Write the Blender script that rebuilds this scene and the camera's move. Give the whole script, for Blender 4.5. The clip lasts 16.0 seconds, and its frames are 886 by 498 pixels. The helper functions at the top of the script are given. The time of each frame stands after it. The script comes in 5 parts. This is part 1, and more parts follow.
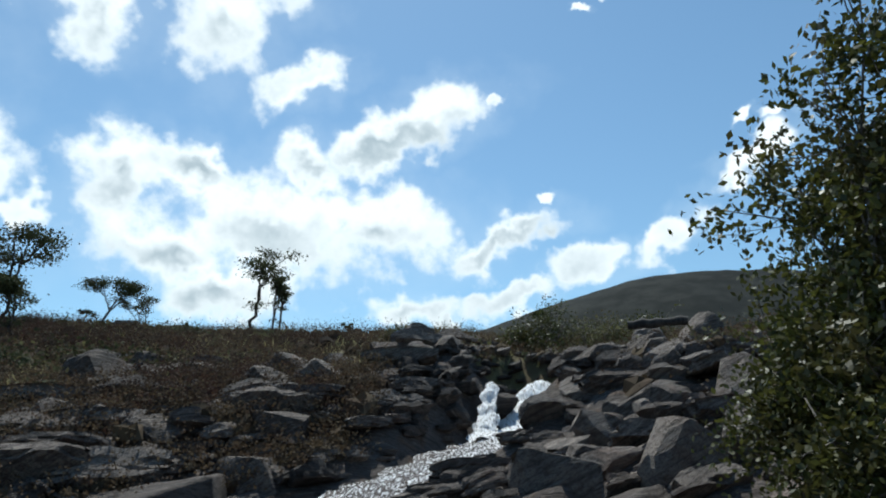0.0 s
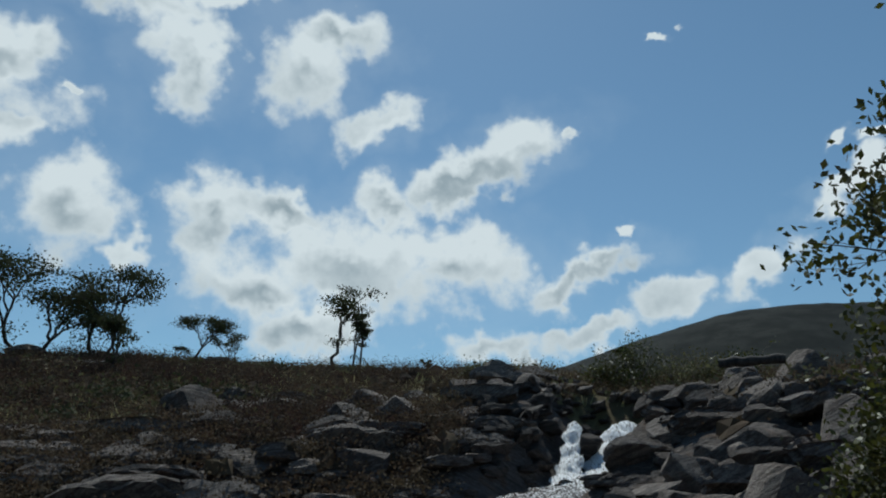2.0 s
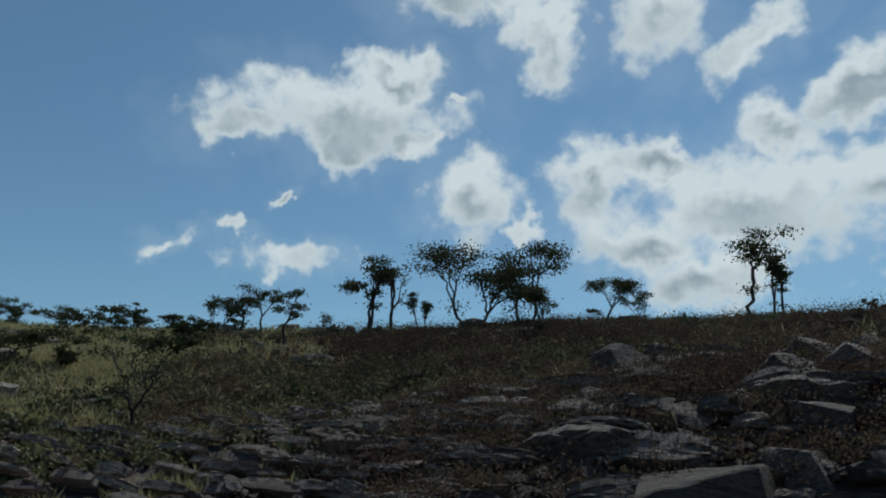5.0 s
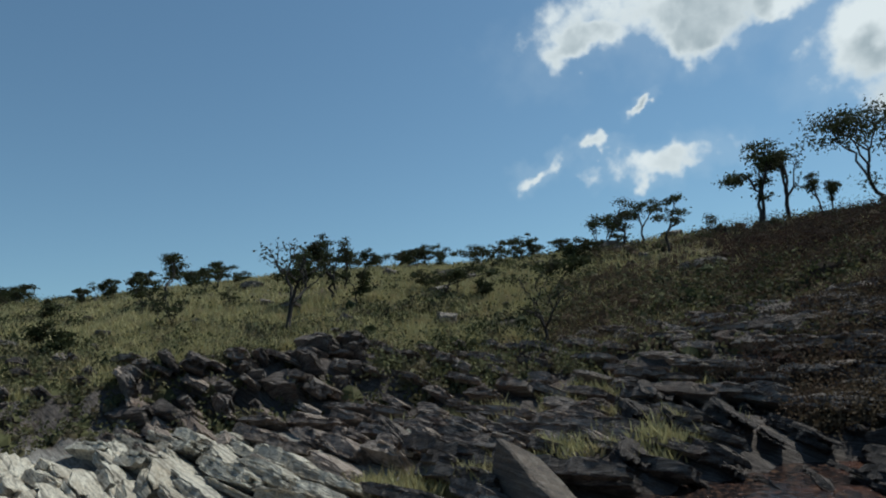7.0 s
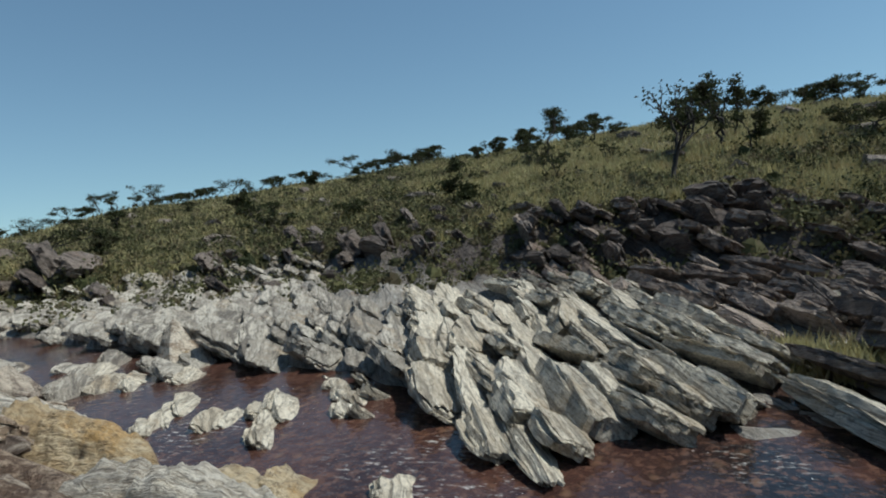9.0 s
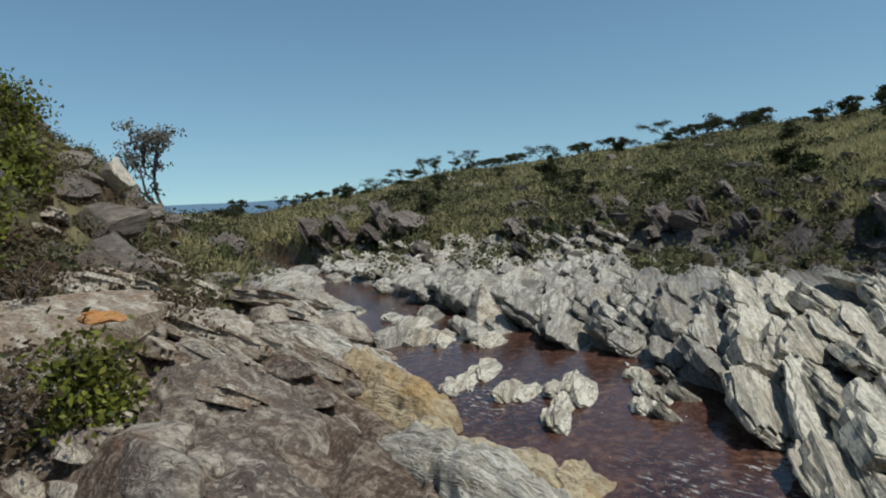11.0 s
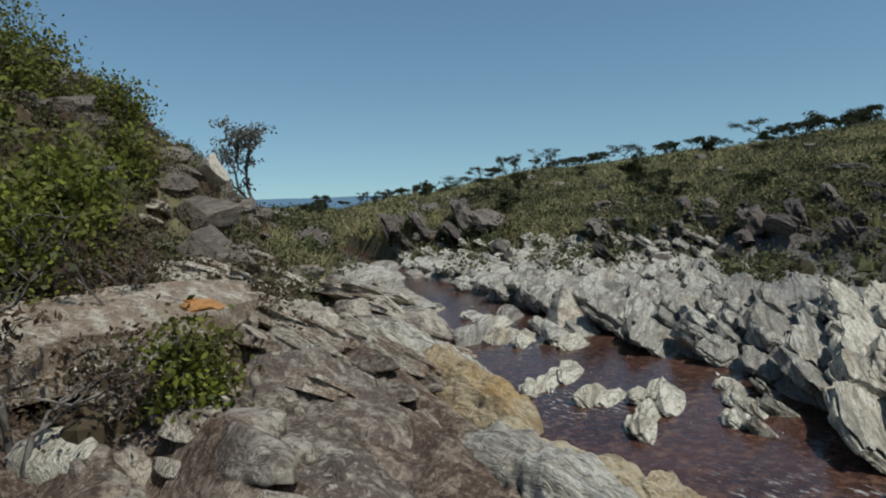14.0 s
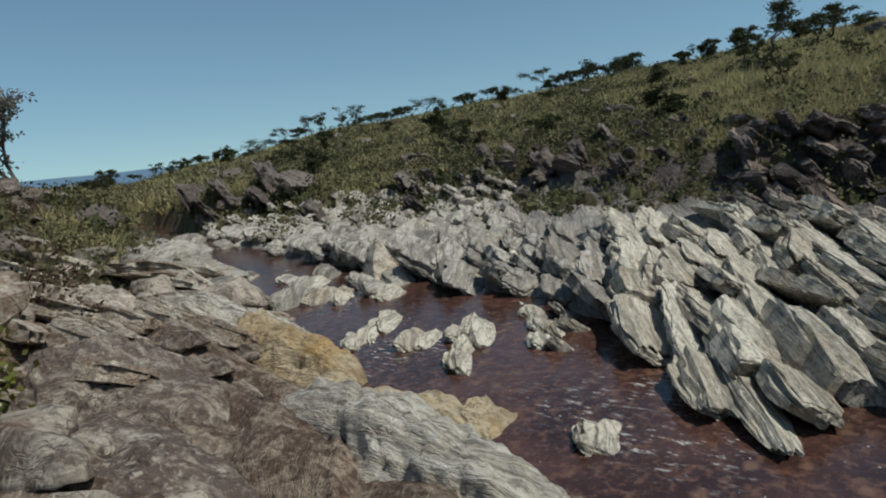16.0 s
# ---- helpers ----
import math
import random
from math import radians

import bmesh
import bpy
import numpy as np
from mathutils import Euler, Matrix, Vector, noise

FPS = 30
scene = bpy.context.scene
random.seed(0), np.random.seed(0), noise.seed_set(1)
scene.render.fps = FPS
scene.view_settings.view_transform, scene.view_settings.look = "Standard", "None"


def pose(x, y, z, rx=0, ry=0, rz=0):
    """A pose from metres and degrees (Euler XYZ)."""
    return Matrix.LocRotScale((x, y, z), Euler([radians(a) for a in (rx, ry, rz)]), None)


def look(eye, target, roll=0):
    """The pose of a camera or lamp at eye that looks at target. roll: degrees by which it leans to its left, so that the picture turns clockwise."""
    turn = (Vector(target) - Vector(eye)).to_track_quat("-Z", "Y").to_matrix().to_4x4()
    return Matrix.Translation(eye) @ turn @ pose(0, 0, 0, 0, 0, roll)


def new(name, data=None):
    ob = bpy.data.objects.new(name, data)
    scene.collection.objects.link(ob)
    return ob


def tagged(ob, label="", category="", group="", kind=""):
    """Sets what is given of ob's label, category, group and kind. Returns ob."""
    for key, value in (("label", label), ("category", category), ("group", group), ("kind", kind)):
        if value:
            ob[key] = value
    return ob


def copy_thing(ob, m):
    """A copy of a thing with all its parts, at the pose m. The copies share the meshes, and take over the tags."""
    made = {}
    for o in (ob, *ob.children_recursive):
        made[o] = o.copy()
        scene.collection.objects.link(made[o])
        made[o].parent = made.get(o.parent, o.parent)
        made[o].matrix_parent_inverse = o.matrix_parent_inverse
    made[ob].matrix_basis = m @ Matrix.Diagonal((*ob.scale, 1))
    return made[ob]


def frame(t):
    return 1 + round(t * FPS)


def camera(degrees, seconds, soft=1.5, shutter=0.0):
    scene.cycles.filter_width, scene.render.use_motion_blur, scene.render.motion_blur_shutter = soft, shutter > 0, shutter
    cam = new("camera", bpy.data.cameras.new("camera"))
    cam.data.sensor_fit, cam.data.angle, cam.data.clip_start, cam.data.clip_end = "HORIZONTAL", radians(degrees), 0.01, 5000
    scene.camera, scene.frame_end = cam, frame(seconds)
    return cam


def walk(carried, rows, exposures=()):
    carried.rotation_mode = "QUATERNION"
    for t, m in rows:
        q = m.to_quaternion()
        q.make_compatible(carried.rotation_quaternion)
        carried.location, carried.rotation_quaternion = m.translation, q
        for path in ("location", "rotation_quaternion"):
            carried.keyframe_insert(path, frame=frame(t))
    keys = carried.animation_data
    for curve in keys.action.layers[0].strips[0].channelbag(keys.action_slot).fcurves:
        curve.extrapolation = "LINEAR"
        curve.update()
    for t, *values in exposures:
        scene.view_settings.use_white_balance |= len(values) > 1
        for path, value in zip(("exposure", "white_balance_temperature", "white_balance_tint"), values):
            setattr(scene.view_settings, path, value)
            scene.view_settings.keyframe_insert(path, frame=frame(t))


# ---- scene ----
cam = camera(70.5, 16.0, soft=2.0)
# seconds, eye, target, roll
PATH = [
    (0, (0.527, 0.887, 2.142), (0.514, 2.818, 2.66), -0.8),
    (0.5, (0.493, 0.845, 2.142), (0.397, 2.763, 2.701), 0.8),
    (1, (0.506, 0.856, 2.147), (0.354, 2.768, 2.715), 0.9),
    (1.5, (0.483, 0.821, 2.153), (0.261, 2.707, 2.78), 0.8),
    (2, (0.51, 0.853, 2.163), (0.256, 2.735, 2.791), 0.4),
    (2.5, (0.489, 0.83, 2.154), (0.122, 2.696, 2.773), -0.1),
    (3, (0.492, 0.779, 2.168), (-0.098, 2.587, 2.788), -0.5),
    (3.5, (0.461, 0.826, 2.166), (-0.434, 2.511, 2.766), -0.6),
    (3.7, (0.447, 0.744, 2.175), (-0.547, 2.377, 2.761), -0.1),
    (5.8, (0.141, 0.492, 2.112), (-1.501, 1.599, 2.395), -1.8),
    (6, (0.212, 0.491, 2.125), (-1.525, 1.46, 2.328), -2.9),
    (6.5, (0.303, 0.465, 2.16), (-1.521, 1.226, 2.466), -0.5),
    (7, (0.382, 0.348, 2.15), (-1.552, 0.789, 2.402), -4.1),
    (7.5, (0.451, 0.339, 2.126), (-1.545, 0.215, 2.111), -3.7),
    (8, (0.331, 0.256, 2.083), (-1.642, -0.076, 2.065), -3.6),
    (8.5, (0.068, 0.019, 2.109), (-1.886, -0.396, 1.999), -6.2),
    (9, (-0.118, -0.115, 2.093), (-1.985, -0.821, 1.964), -4.2),
    (9.5, (-0.339, -0.294, 2.168), (-2.099, -1.244, 2.117), 5.3),
    (10, (-0.392, -0.385, 2.188), (-2.093, -1.415, 1.979), 1.1),
    (10.2, (-0.374, -0.381, 2.195), (-1.99, -1.537, 1.96), -0.2),
    (12.3, (-0.373, -0.455, 2.238), (-1.543, -2.07, 2.085), -1.3),
    (12.5, (-0.355, -0.451, 2.241), (-1.495, -2.088, 2.088), -1.0),
    (13, (-0.331, -0.464, 2.254), (-1.424, -2.134, 2.134), -0.3),
    (13.5, (-0.322, -0.466, 2.245), (-1.415, -2.136, 2.115), -0.6),
    (14, (-0.321, -0.457, 2.226), (-1.469, -2.085, 2.045), -1.5),
    (14.5, (-0.328, -0.443, 2.203), (-1.545, -2.015, 1.983), -2.8),
    (15, (-0.372, -0.429, 2.186), (-1.709, -1.893, 1.924), -4.1),
    (15.5, (-0.379, -0.418, 2.171), (-1.803, -1.788, 1.863), -4.7),
    (16, (-0.403, -0.411, 2.161), (-1.947, -1.635, 1.818), -5.3),
]
walk(cam, [(t, look(eye, target, roll)) for t, eye, target, roll in PATH],
     exposures=[(0.0, 0.46, 6050, 3), (1.5, -0.02, 6000, 2), (3.5, -0.45, 5900, 1), (6.0, -0.14, 6000, 2), (8.0, 0.06, 6200, 4), (10.0, 0.16, 6300, 5), (13.0, -0.02, 6100, 4), (16.0, -0.05, 6350, 5)])

# ---- sun, sky and clouds ----
SUN_AZ, SUN_EL = 14.0, 60.0


def bearing(az, el=0.0):
    a, e = radians(az), radians(el)
    return Vector((-math.sin(a) * math.cos(e), math.cos(a) * math.cos(e), math.sin(e)))


sun = new("sun", bpy.data.lights.new("sun", "SUN"))
sun.data.energy, sun.data.angle, sun.data.color = 3.6, radians(0.53), (1.0, 0.955, 0.88)
sun.matrix_world = look(bearing(SUN_AZ, SUN_EL) * 100, (0, 0, 0))

# bearing, height, half width, half height, lean: all in degrees
CLOUDS_HIGH = [(15.6, 16.6, 14.6, 4.3, -1), (7.1, 17.2, 6.8, 3.4, -1), (24.1, 14, 6.1, 2.8, -1), (20.2, 10.6, 5.6, 2.8, -1),
    (5.1, 24.7, 8.5, 2.4, 24), (-0.7, 27.9, 3.6, 2.3, 9), (12.5, 22.3, 4.0, 2.5, -1), (-5.3, 28.2, 1.0, 0.7, -1),
    (29.9, 19.8, 3.6, 3.3, -1), (22.8, 20.9, 5.6, 2.0, -1), (-4.2, 15.9, 6.2, 1.6, 14), (13.3, 29.7, 3.6, 1.8, 24),
    (22.7, 33, 4.4, 4.4, -1), (33.3, 31.7, 3.2, 3.2, -1), (20.1, 36.5, 4.8, 2.4, -1), (40.4, 36.3, 6.6, 2.4, -1), (32.1, 38.4, 5.7, 1.4, -1)]
CLOUDS_WEST = [(53.6, 26, 10.1, 3.5, 7), (61.9, 23.2, 3.9, 1.7, -1), (47.6, 30, 4.0, 2.4, -1), (52.7, 22.7, 3.7, 1.9, -1),
    (45, 24.3, 2.2, 1.6, -1), (41.3, 18.5, 3.9, 4.0, 9), (35.7, 16.1, 1.5, 1.3, -1), (57.1, 12.9, 4.9, 1.4, 4),
    (62.8, 14.3, 1.2, 0.8, -1), (58.6, 17.9, 1.7, 0.6, 39), (42.2, 28, 0.8, 0.5, -1), (67.5, 13.5, 2.2, 1.0, 3)]
CLOUDS_LOW = [(3.5, 9.4, 3.3, 1.9, -1), (0.6, 8.3, 1.4, 0.9, -1), (-6.9, 10.3, 5.3, 1.2, 11), (-12.9, 12.9, 3.0, 1.7, 14),
    (-19.6, 14.1, 3.6, 1.5, 29), (-8.4, 19.1, 1.0, 0.5, 9), (-27.7, 20.7, 3.6, 1.1, 27), (-26.8, 23.6, 0.9, 0.4, -1),
    (-30.5, 23.5, 2.0, 0.4, 14), (-15, 35.6, 0.7, 0.3, -1)]


class Net:
    """A short hand for node trees."""

    def __init__(self, tree):
        self.tree = tree
        tree.nodes.clear()

    def put(self, kind, inputs=(), **props):
        n = self.tree.nodes.new(kind)
        for k, v in props.items():
            setattr(n, k, v)
        for k, v in dict(inputs).items():
            s = n.inputs[k]
            if isinstance(v, bpy.types.NodeSocket):
                self.tree.links.new(v, s)
            elif v is not None:
                s.default_value = v
        return n

    def math(self, op, a, b=None, c=None, clamp=False):
        n = self.put("ShaderNodeMath", {i: v for i, v in enumerate((a, b, c)) if v is not None}, operation=op, use_clamp=clamp)
        return n.outputs[0]

    def noise(self, vec, scale, detail=3.0, rough=0.55, color=False):
        n = self.put("ShaderNodeTexNoise", {"Vector": vec, "Scale": scale, "Detail": detail, "Roughness": rough})
        return n.outputs["Color" if color else "Fac"]

    def smooth(self, v, lo, hi, a=0.0, b=1.0):
        n = self.put("ShaderNodeMapRange", {"Value": v, "From Min": lo, "From Max": hi, "To Min": a, "To Max": b}, interpolation_type="SMOOTHSTEP")
        return n.outputs[0]

    def mix(self, fac, a, b, blend="MIX"):
        n = self.put("ShaderNodeMix", {0: fac, 6: a if isinstance(a, bpy.types.NodeSocket) else (*a, 1), 7: b if isinstance(b, bpy.types.NodeSocket) else (*b, 1)}, data_type="RGBA", blend_type=blend)
        return n.outputs[2]


def make_world():
    w = bpy.data.worlds.new("sky")
    scene.world = w
    w.use_nodes = True
    n = Net(w.node_tree)
    sky = n.put("ShaderNodeTexSky", sky_type="NISHITA", sun_disc=False, sun_elevation=radians(SUN_EL), sun_rotation=radians(-SUN_AZ),
                altitude=900.0, air_density=1.15, dust_density=0.35, ozone_density=0.35)
    way = n.put("ShaderNodeTexCoord").outputs["Generated"]
    part = n.put("ShaderNodeSeparateXYZ", {0: way})
    lift = n.put("ShaderNodeCombineXYZ", {0: part.outputs[0], 1: part.outputs[1], 2: n.math("ADD", n.math("MULTIPLY", n.math("MAXIMUM", part.outputs[2], 0.0), 0.9), 0.1)})
    n.tree.links.new(n.put("ShaderNodeVectorMath", {0: lift.outputs[0]}, operation="NORMALIZE").outputs[0], sky.inputs[0])
    big = n.noise(way, 6.0, 3.0, 0.55, True)
    fine = n.noise(way, 19.0, 3.0, 0.5, True)
    warp = n.put("ShaderNodeVectorMath", {0: big, 1: (0.5, 0.5, 0.5)}, operation="SUBTRACT").outputs[0]
    warp = n.put("ShaderNodeVectorMath", {0: warp, "Scale": 0.10}, operation="SCALE").outputs[0]
    warp2 = n.put("ShaderNodeVectorMath", {0: fine, 1: (0.5, 0.5, 0.5)}, operation="SUBTRACT").outputs[0]
    warp2 = n.put("ShaderNodeVectorMath", {0: warp2, "Scale": 0.075}, operation="SCALE").outputs[0]
    p = n.put("ShaderNodeVectorMath", {0: way, 1: warp}, operation="ADD").outputs[0]
    p = n.put("ShaderNodeVectorMath", {0: p, 1: warp2}, operation="ADD").outputs[0]
    curl = n.put("ShaderNodeVectorMath", {0: n.noise(way, 40.0, 2.0, 0.5, True), 1: (0.5, 0.5, 0.5)}, operation="SUBTRACT").outputs[0]
    p = n.put("ShaderNodeVectorMath", {0: p, 1: n.put("ShaderNodeVectorMath", {0: curl, "Scale": 0.032}, operation="SCALE").outputs[0]}, operation="ADD").outputs[0]
    under = n.put("ShaderNodeVectorMath", {0: p, 1: (0, 0, -0.035)}, operation="ADD").outputs[0]

    def heaps(place, clouds):
        """How far a direction lies from the nearest heap, in heap radii."""
        near = None
        for az, el, a, b, lean in clouds:
            c = bearing(az, el)
            right = Vector((math.cos(radians(az)), math.sin(radians(az)), 0))
            up = right.cross(c)
            k = radians(lean)
            u, v = right * math.cos(k) + up * math.sin(k), up * math.cos(k) - right * math.sin(k)
            e = Matrix((u, v, u.cross(v))).transposed().to_euler()
            m = n.put("ShaderNodeMapping", {"Vector": place, "Location": c, "Rotation": e, "Scale": (math.tan(radians(a)) * 1.08, math.tan(radians(b)) * 1.12, 0.6)}, vector_type="TEXTURE")
            d = n.put("ShaderNodeVectorMath", {0: m.outputs[0]}, operation="LENGTH").outputs["Value"]
            near = d if near is None else n.put("ShaderNodeMath", {0: near, 1: d, 2: 0.25}, operation="SMOOTH_MIN").outputs[0]
        return near

    every = CLOUDS_HIGH + CLOUDS_WEST + CLOUDS_LOW
    large = [c for c in every if c[2] * c[3] > 9.0]
    near = heaps(p, every)
    rise = n.math("SUBTRACT", heaps(under, large), heaps(p, large))
    wisp = n.noise(way, 13.0, 6.0, 0.55)
    field = n.math("ADD", n.math("SUBTRACT", 1.0, near), n.math("MULTIPLY", n.math("SUBTRACT", wisp, 0.5), 2.1))
    cover = n.smooth(field, -0.12, 0.46)
    # billows: how the cloud's surface turns towards the sun
    high = n.put("ShaderNodeVectorMath", {0: way, 1: tuple(bearing(SUN_AZ, 60) * 0.02)}, operation="ADD").outputs[0]
    lump = n.math("SUBTRACT", n.noise(way, 14.0, 4.0, 0.5), n.noise(high, 14.0, 4.0, 0.5))
    deep = n.math("ADD", field, n.math("MULTIPLY", n.math("SUBTRACT", n.noise(way, 7.0, 3.0, 0.5), 0.5), 0.8))
    shade = n.math("ADD", n.math("ADD", 0.2, n.math("MULTIPLY", rise, 1.5)), n.math("MULTIPLY", lump, -1.3), clamp=True)
    core = n.math("MULTIPLY", n.smooth(deep, -0.05, 1.0), shade)
    white = n.mix(core, (8.5, 8.75, 8.85), (3.9, 4.5, 4.9))
    # thin vapour round the clouds
    veil = n.math("MULTIPLY", n.smooth(n.math("ADD", near, n.math("MULTIPLY", wisp, 1.2)), 2.4, 1.2), 0.12)
    tint = n.mix(1.0, sky.outputs[0], (0.89, 1.02, 1.0), "MULTIPLY")
    seen = n.mix(cover, n.mix(veil, tint, (8.0, 8.6, 9.0)), white)
    n.put("ShaderNodeOutputWorld", {0: n.put("ShaderNodeBackground", {"Color": seen, "Strength": 0.092}).outputs[0]})


make_world()

# ---- materials ----


def material(name):
    m = bpy.data.materials.new(name)
    m.use_nodes = True
    return m, Net(m.node_tree)


def finish(n, color, rough, bump=None, strength=0.4, dist=0.03, **more):
    ins = {"Base Color": color, "Roughness": rough}
    if bump is not None:
        ins["Normal"] = n.put("ShaderNodeBump", {"Height": bump, "Strength": strength, "Distance": dist}).outputs[0]
    ins.update(more)
    b = n.put("ShaderNodeBsdfPrincipled", ins)
    n.put("ShaderNodeOutputMaterial", {0: b.outputs[0]})
    return b


def strata(n, strike, dip):
    """World places turned so that z runs across the rock's beds."""
    s = bearing(strike)
    s.z = 0
    d = Vector((0, 0, 1)).cross(s)
    if d.dot(bearing(28)) < 0:
        s, d = -s, -d
    nor = (Vector((0, 0, 1)) * math.cos(radians(dip)) + d * math.sin(radians(dip))).normalized()
    e = Matrix((s, nor.cross(s), nor)).transposed().to_euler()
    pos = n.put("ShaderNodeNewGeometry").outputs["Position"]
    return pos, n.put("ShaderNodeMapping", {"Vector": pos, "Rotation": e}, vector_type="TEXTURE").outputs[0]


def rock_colour(n, pos, beds, pale, mid, dark, stain, amount, bend=0.1, grain=(0.6, 3.0, 10.0), knots=0.0):
    curl = n.put("ShaderNodeVectorMath", {0: n.noise(pos, 1.1, 3.0, 0.5, True), 1: (0.5, 0.5, 0.5)}, operation="SUBTRACT").outputs[0]
    curl = n.put("ShaderNodeVectorMath", {0: curl, "Scale": bend}, operation="SCALE").outputs[0]
    beds = n.put("ShaderNodeVectorMath", {0: beds, 1: curl}, operation="ADD").outputs[0]
    streak = n.noise(n.put("ShaderNodeMapping", {"Vector": beds, "Scale": grain}).outputs[0], 2.0, 6.0, 0.68)
    fine = n.noise(n.put("ShaderNodeMapping", {"Vector": beds, "Scale": tuple(3.2 * k for k in grain)}).outputs[0], 2.0, 5.0, 0.65)
    patch = n.noise(pos, 0.8, 6.0, 0.65)
    seam = n.noise(n.put("ShaderNodeMapping", {"Vector": beds, "Scale": tuple(0.8 * k for k in grain)}).outputs[0], 2.0, 3.0, 0.5)
    seam = n.smooth(n.math("ABSOLUTE", n.math("SUBTRACT", n.math("FRACT", n.math("MULTIPLY", seam, 7.0)), 0.5)), 0.02, 0.13)
    knot = n.math("MULTIPLY", n.smooth(n.noise(beds, 12.0, 4.0, 0.65), 0.52, 0.62), n.smooth(n.noise(pos, 1.5, 3.0, 0.6), 0.42, 0.58))
    spots = n.noise(pos, 8.0, 6.0, 0.7)
    isl = n.put("ShaderNodeNewGeometry").outputs["Random Per Island"]
    rnd = n.math("FRACT", n.math("ADD", isl, n.put("ShaderNodeObjectInfo").outputs["Random"]))
    c = n.mix(n.smooth(n.math("ADD", streak, n.math("MULTIPLY", n.math("SUBTRACT", rnd, 0.5), 0.2)), 0.38, 0.6), mid, pale)
    c = n.mix(n.math("MULTIPLY", n.smooth(n.noise(pos, 1.7, 5.0, 0.65), 0.54, 0.66), amount), c, stain)
    c = n.mix(n.math("MULTIPLY", n.smooth(patch, 0.54, 0.66), 0.4), c, dark)
    c = n.mix(n.math("MULTIPLY", n.smooth(spots, 0.57, 0.68), 0.5), c, dark)
    c = n.mix(n.math("ADD", n.math("MULTIPLY", seam, 0.56 if bend < 0.3 else 0.12), 0.44 if bend < 0.3 else 0.88), dark, c)
    if knots:
        c = n.mix(n.math("MULTIPLY", knot, knots), c, pale)
    c = n.mix(n.math("MULTIPLY", n.smooth(fine, 0.44, 0.34), 0.7), c, dark)
    crack = n.put("ShaderNodeTexVoronoi", {"Vector": n.put("ShaderNodeMapping", {"Vector": beds, "Scale": (1.0, 2.6, 5.0)}).outputs[0], "Scale": 1.7, "Randomness": 1.0}, feature="DISTANCE_TO_EDGE").outputs[0]
    split = n.noise(n.put("ShaderNodeMapping", {"Vector": beds, "Scale": (0.4, 0.9, 20.0)}).outputs[0], 1.0, 4.0, 0.6)
    if bend < 0.3:
        c = n.mix(n.math("MULTIPLY", n.smooth(split, 0.47, 0.4), 0.6), c, dark)
    crust = n.noise(pos, 24.0, 8.0, 0.76)
    c = n.mix(n.math("MULTIPLY", n.smooth(crust, 0.53, 0.62), 0.3 if bend < 0.3 else 0.55), c, pale)
    c = n.mix(n.math("MULTIPLY", n.smooth(crust, 0.47, 0.38), 0.45 if bend < 0.3 else 0.6), c, dark)
    c = n.mix(n.math("MULTIPLY", n.math("FRACT", n.math("MULTIPLY", rnd, 7.31)), 0.26 if bend < 0.3 else 0.15), c, mid)
    gap = n.math("MAXIMUM", n.smooth(crack, 0.0, 0.02), n.smooth(n.noise(pos, 1.3, 2.0), 0.56, 0.46))
    c = n.mix(n.math("ADD", n.math("MULTIPLY", gap, 0.45), 0.55), dark, c)
    h = n.math("ADD", n.math("ADD", n.math("MULTIPLY", streak, 1.3), n.math("MULTIPLY", seam, 0.45 if bend < 0.3 else 0.25)), n.math("ADD", n.math("MULTIPLY", fine, 0.7), n.math("ADD", n.math("MULTIPLY", spots, 0.6), n.math("ADD", n.math("ADD", n.math("MULTIPLY", gap, 0.5), n.math("ADD", n.math("MULTIPLY", crust, 1.1), n.math("MULTIPLY", split, 1.6 if bend < 0.3 else 0.0))), n.math("MULTIPLY", knot, knots)))))
    return c, h


def rock_material(name, pale, mid, dark, stain, amount, strike, dip, bend=0.1, knots=0.0):
    m, n = material(name)
    pos, beds = strata(n, strike, dip)
    c, h = rock_colour(n, pos, beds, pale, mid, dark, stain, amount, bend, (0.6, 3.0, 10.0) if bend < 0.3 else (1.0, 2.2, 5.0), knots)
    finish(n, c, 0.85, h, 0.75, 0.06, **{"Specular IOR Level": 0.35})
    return m


FAR_STRIKE, FAR_DIP = 115.0, 56.0
M_WHITE = rock_material("pale_quartzite", (0.82, 0.755, 0.62), (0.5, 0.435, 0.335), (0.07, 0.06, 0.052), (0.4, 0.27, 0.14), 0.45, FAR_STRIKE, FAR_DIP)
M_DULL = rock_material("dull_quartzite", (0.62, 0.575, 0.49), (0.33, 0.295, 0.245), (0.065, 0.056, 0.05), (0.36, 0.25, 0.14), 0.5, FAR_STRIKE, FAR_DIP)
M_DARK = rock_material("dark_quartzite", (0.48, 0.39, 0.32), (0.19, 0.142, 0.112), (0.058, 0.046, 0.04), (0.2, 0.1, 0.055), 0.4, FAR_STRIKE, FAR_DIP)
# Near-black for wet rocks by the falls; on the shelves it paints in shade.
M_WET_SHADED = rock_material("wet_and_shaded_quartzite", (0.13, 0.105, 0.09), (0.05, 0.039, 0.033), (0.022, 0.018, 0.016), (0.08, 0.045, 0.03), 0.3, 100.0, 30.0)
M_GREY = rock_material("grey_quartzite", (0.27, 0.225, 0.19), (0.095, 0.073, 0.06), (0.034, 0.028, 0.026), (0.15, 0.085, 0.058), 0.45, 150.0, 30.0)
M_TAN = rock_material("tan_quartzite", (0.74, 0.66, 0.54), (0.3, 0.218, 0.15), (0.085, 0.066, 0.058), (0.22, 0.13, 0.08), 0.5, 4.0, 35.0, 0.4, 0.35)
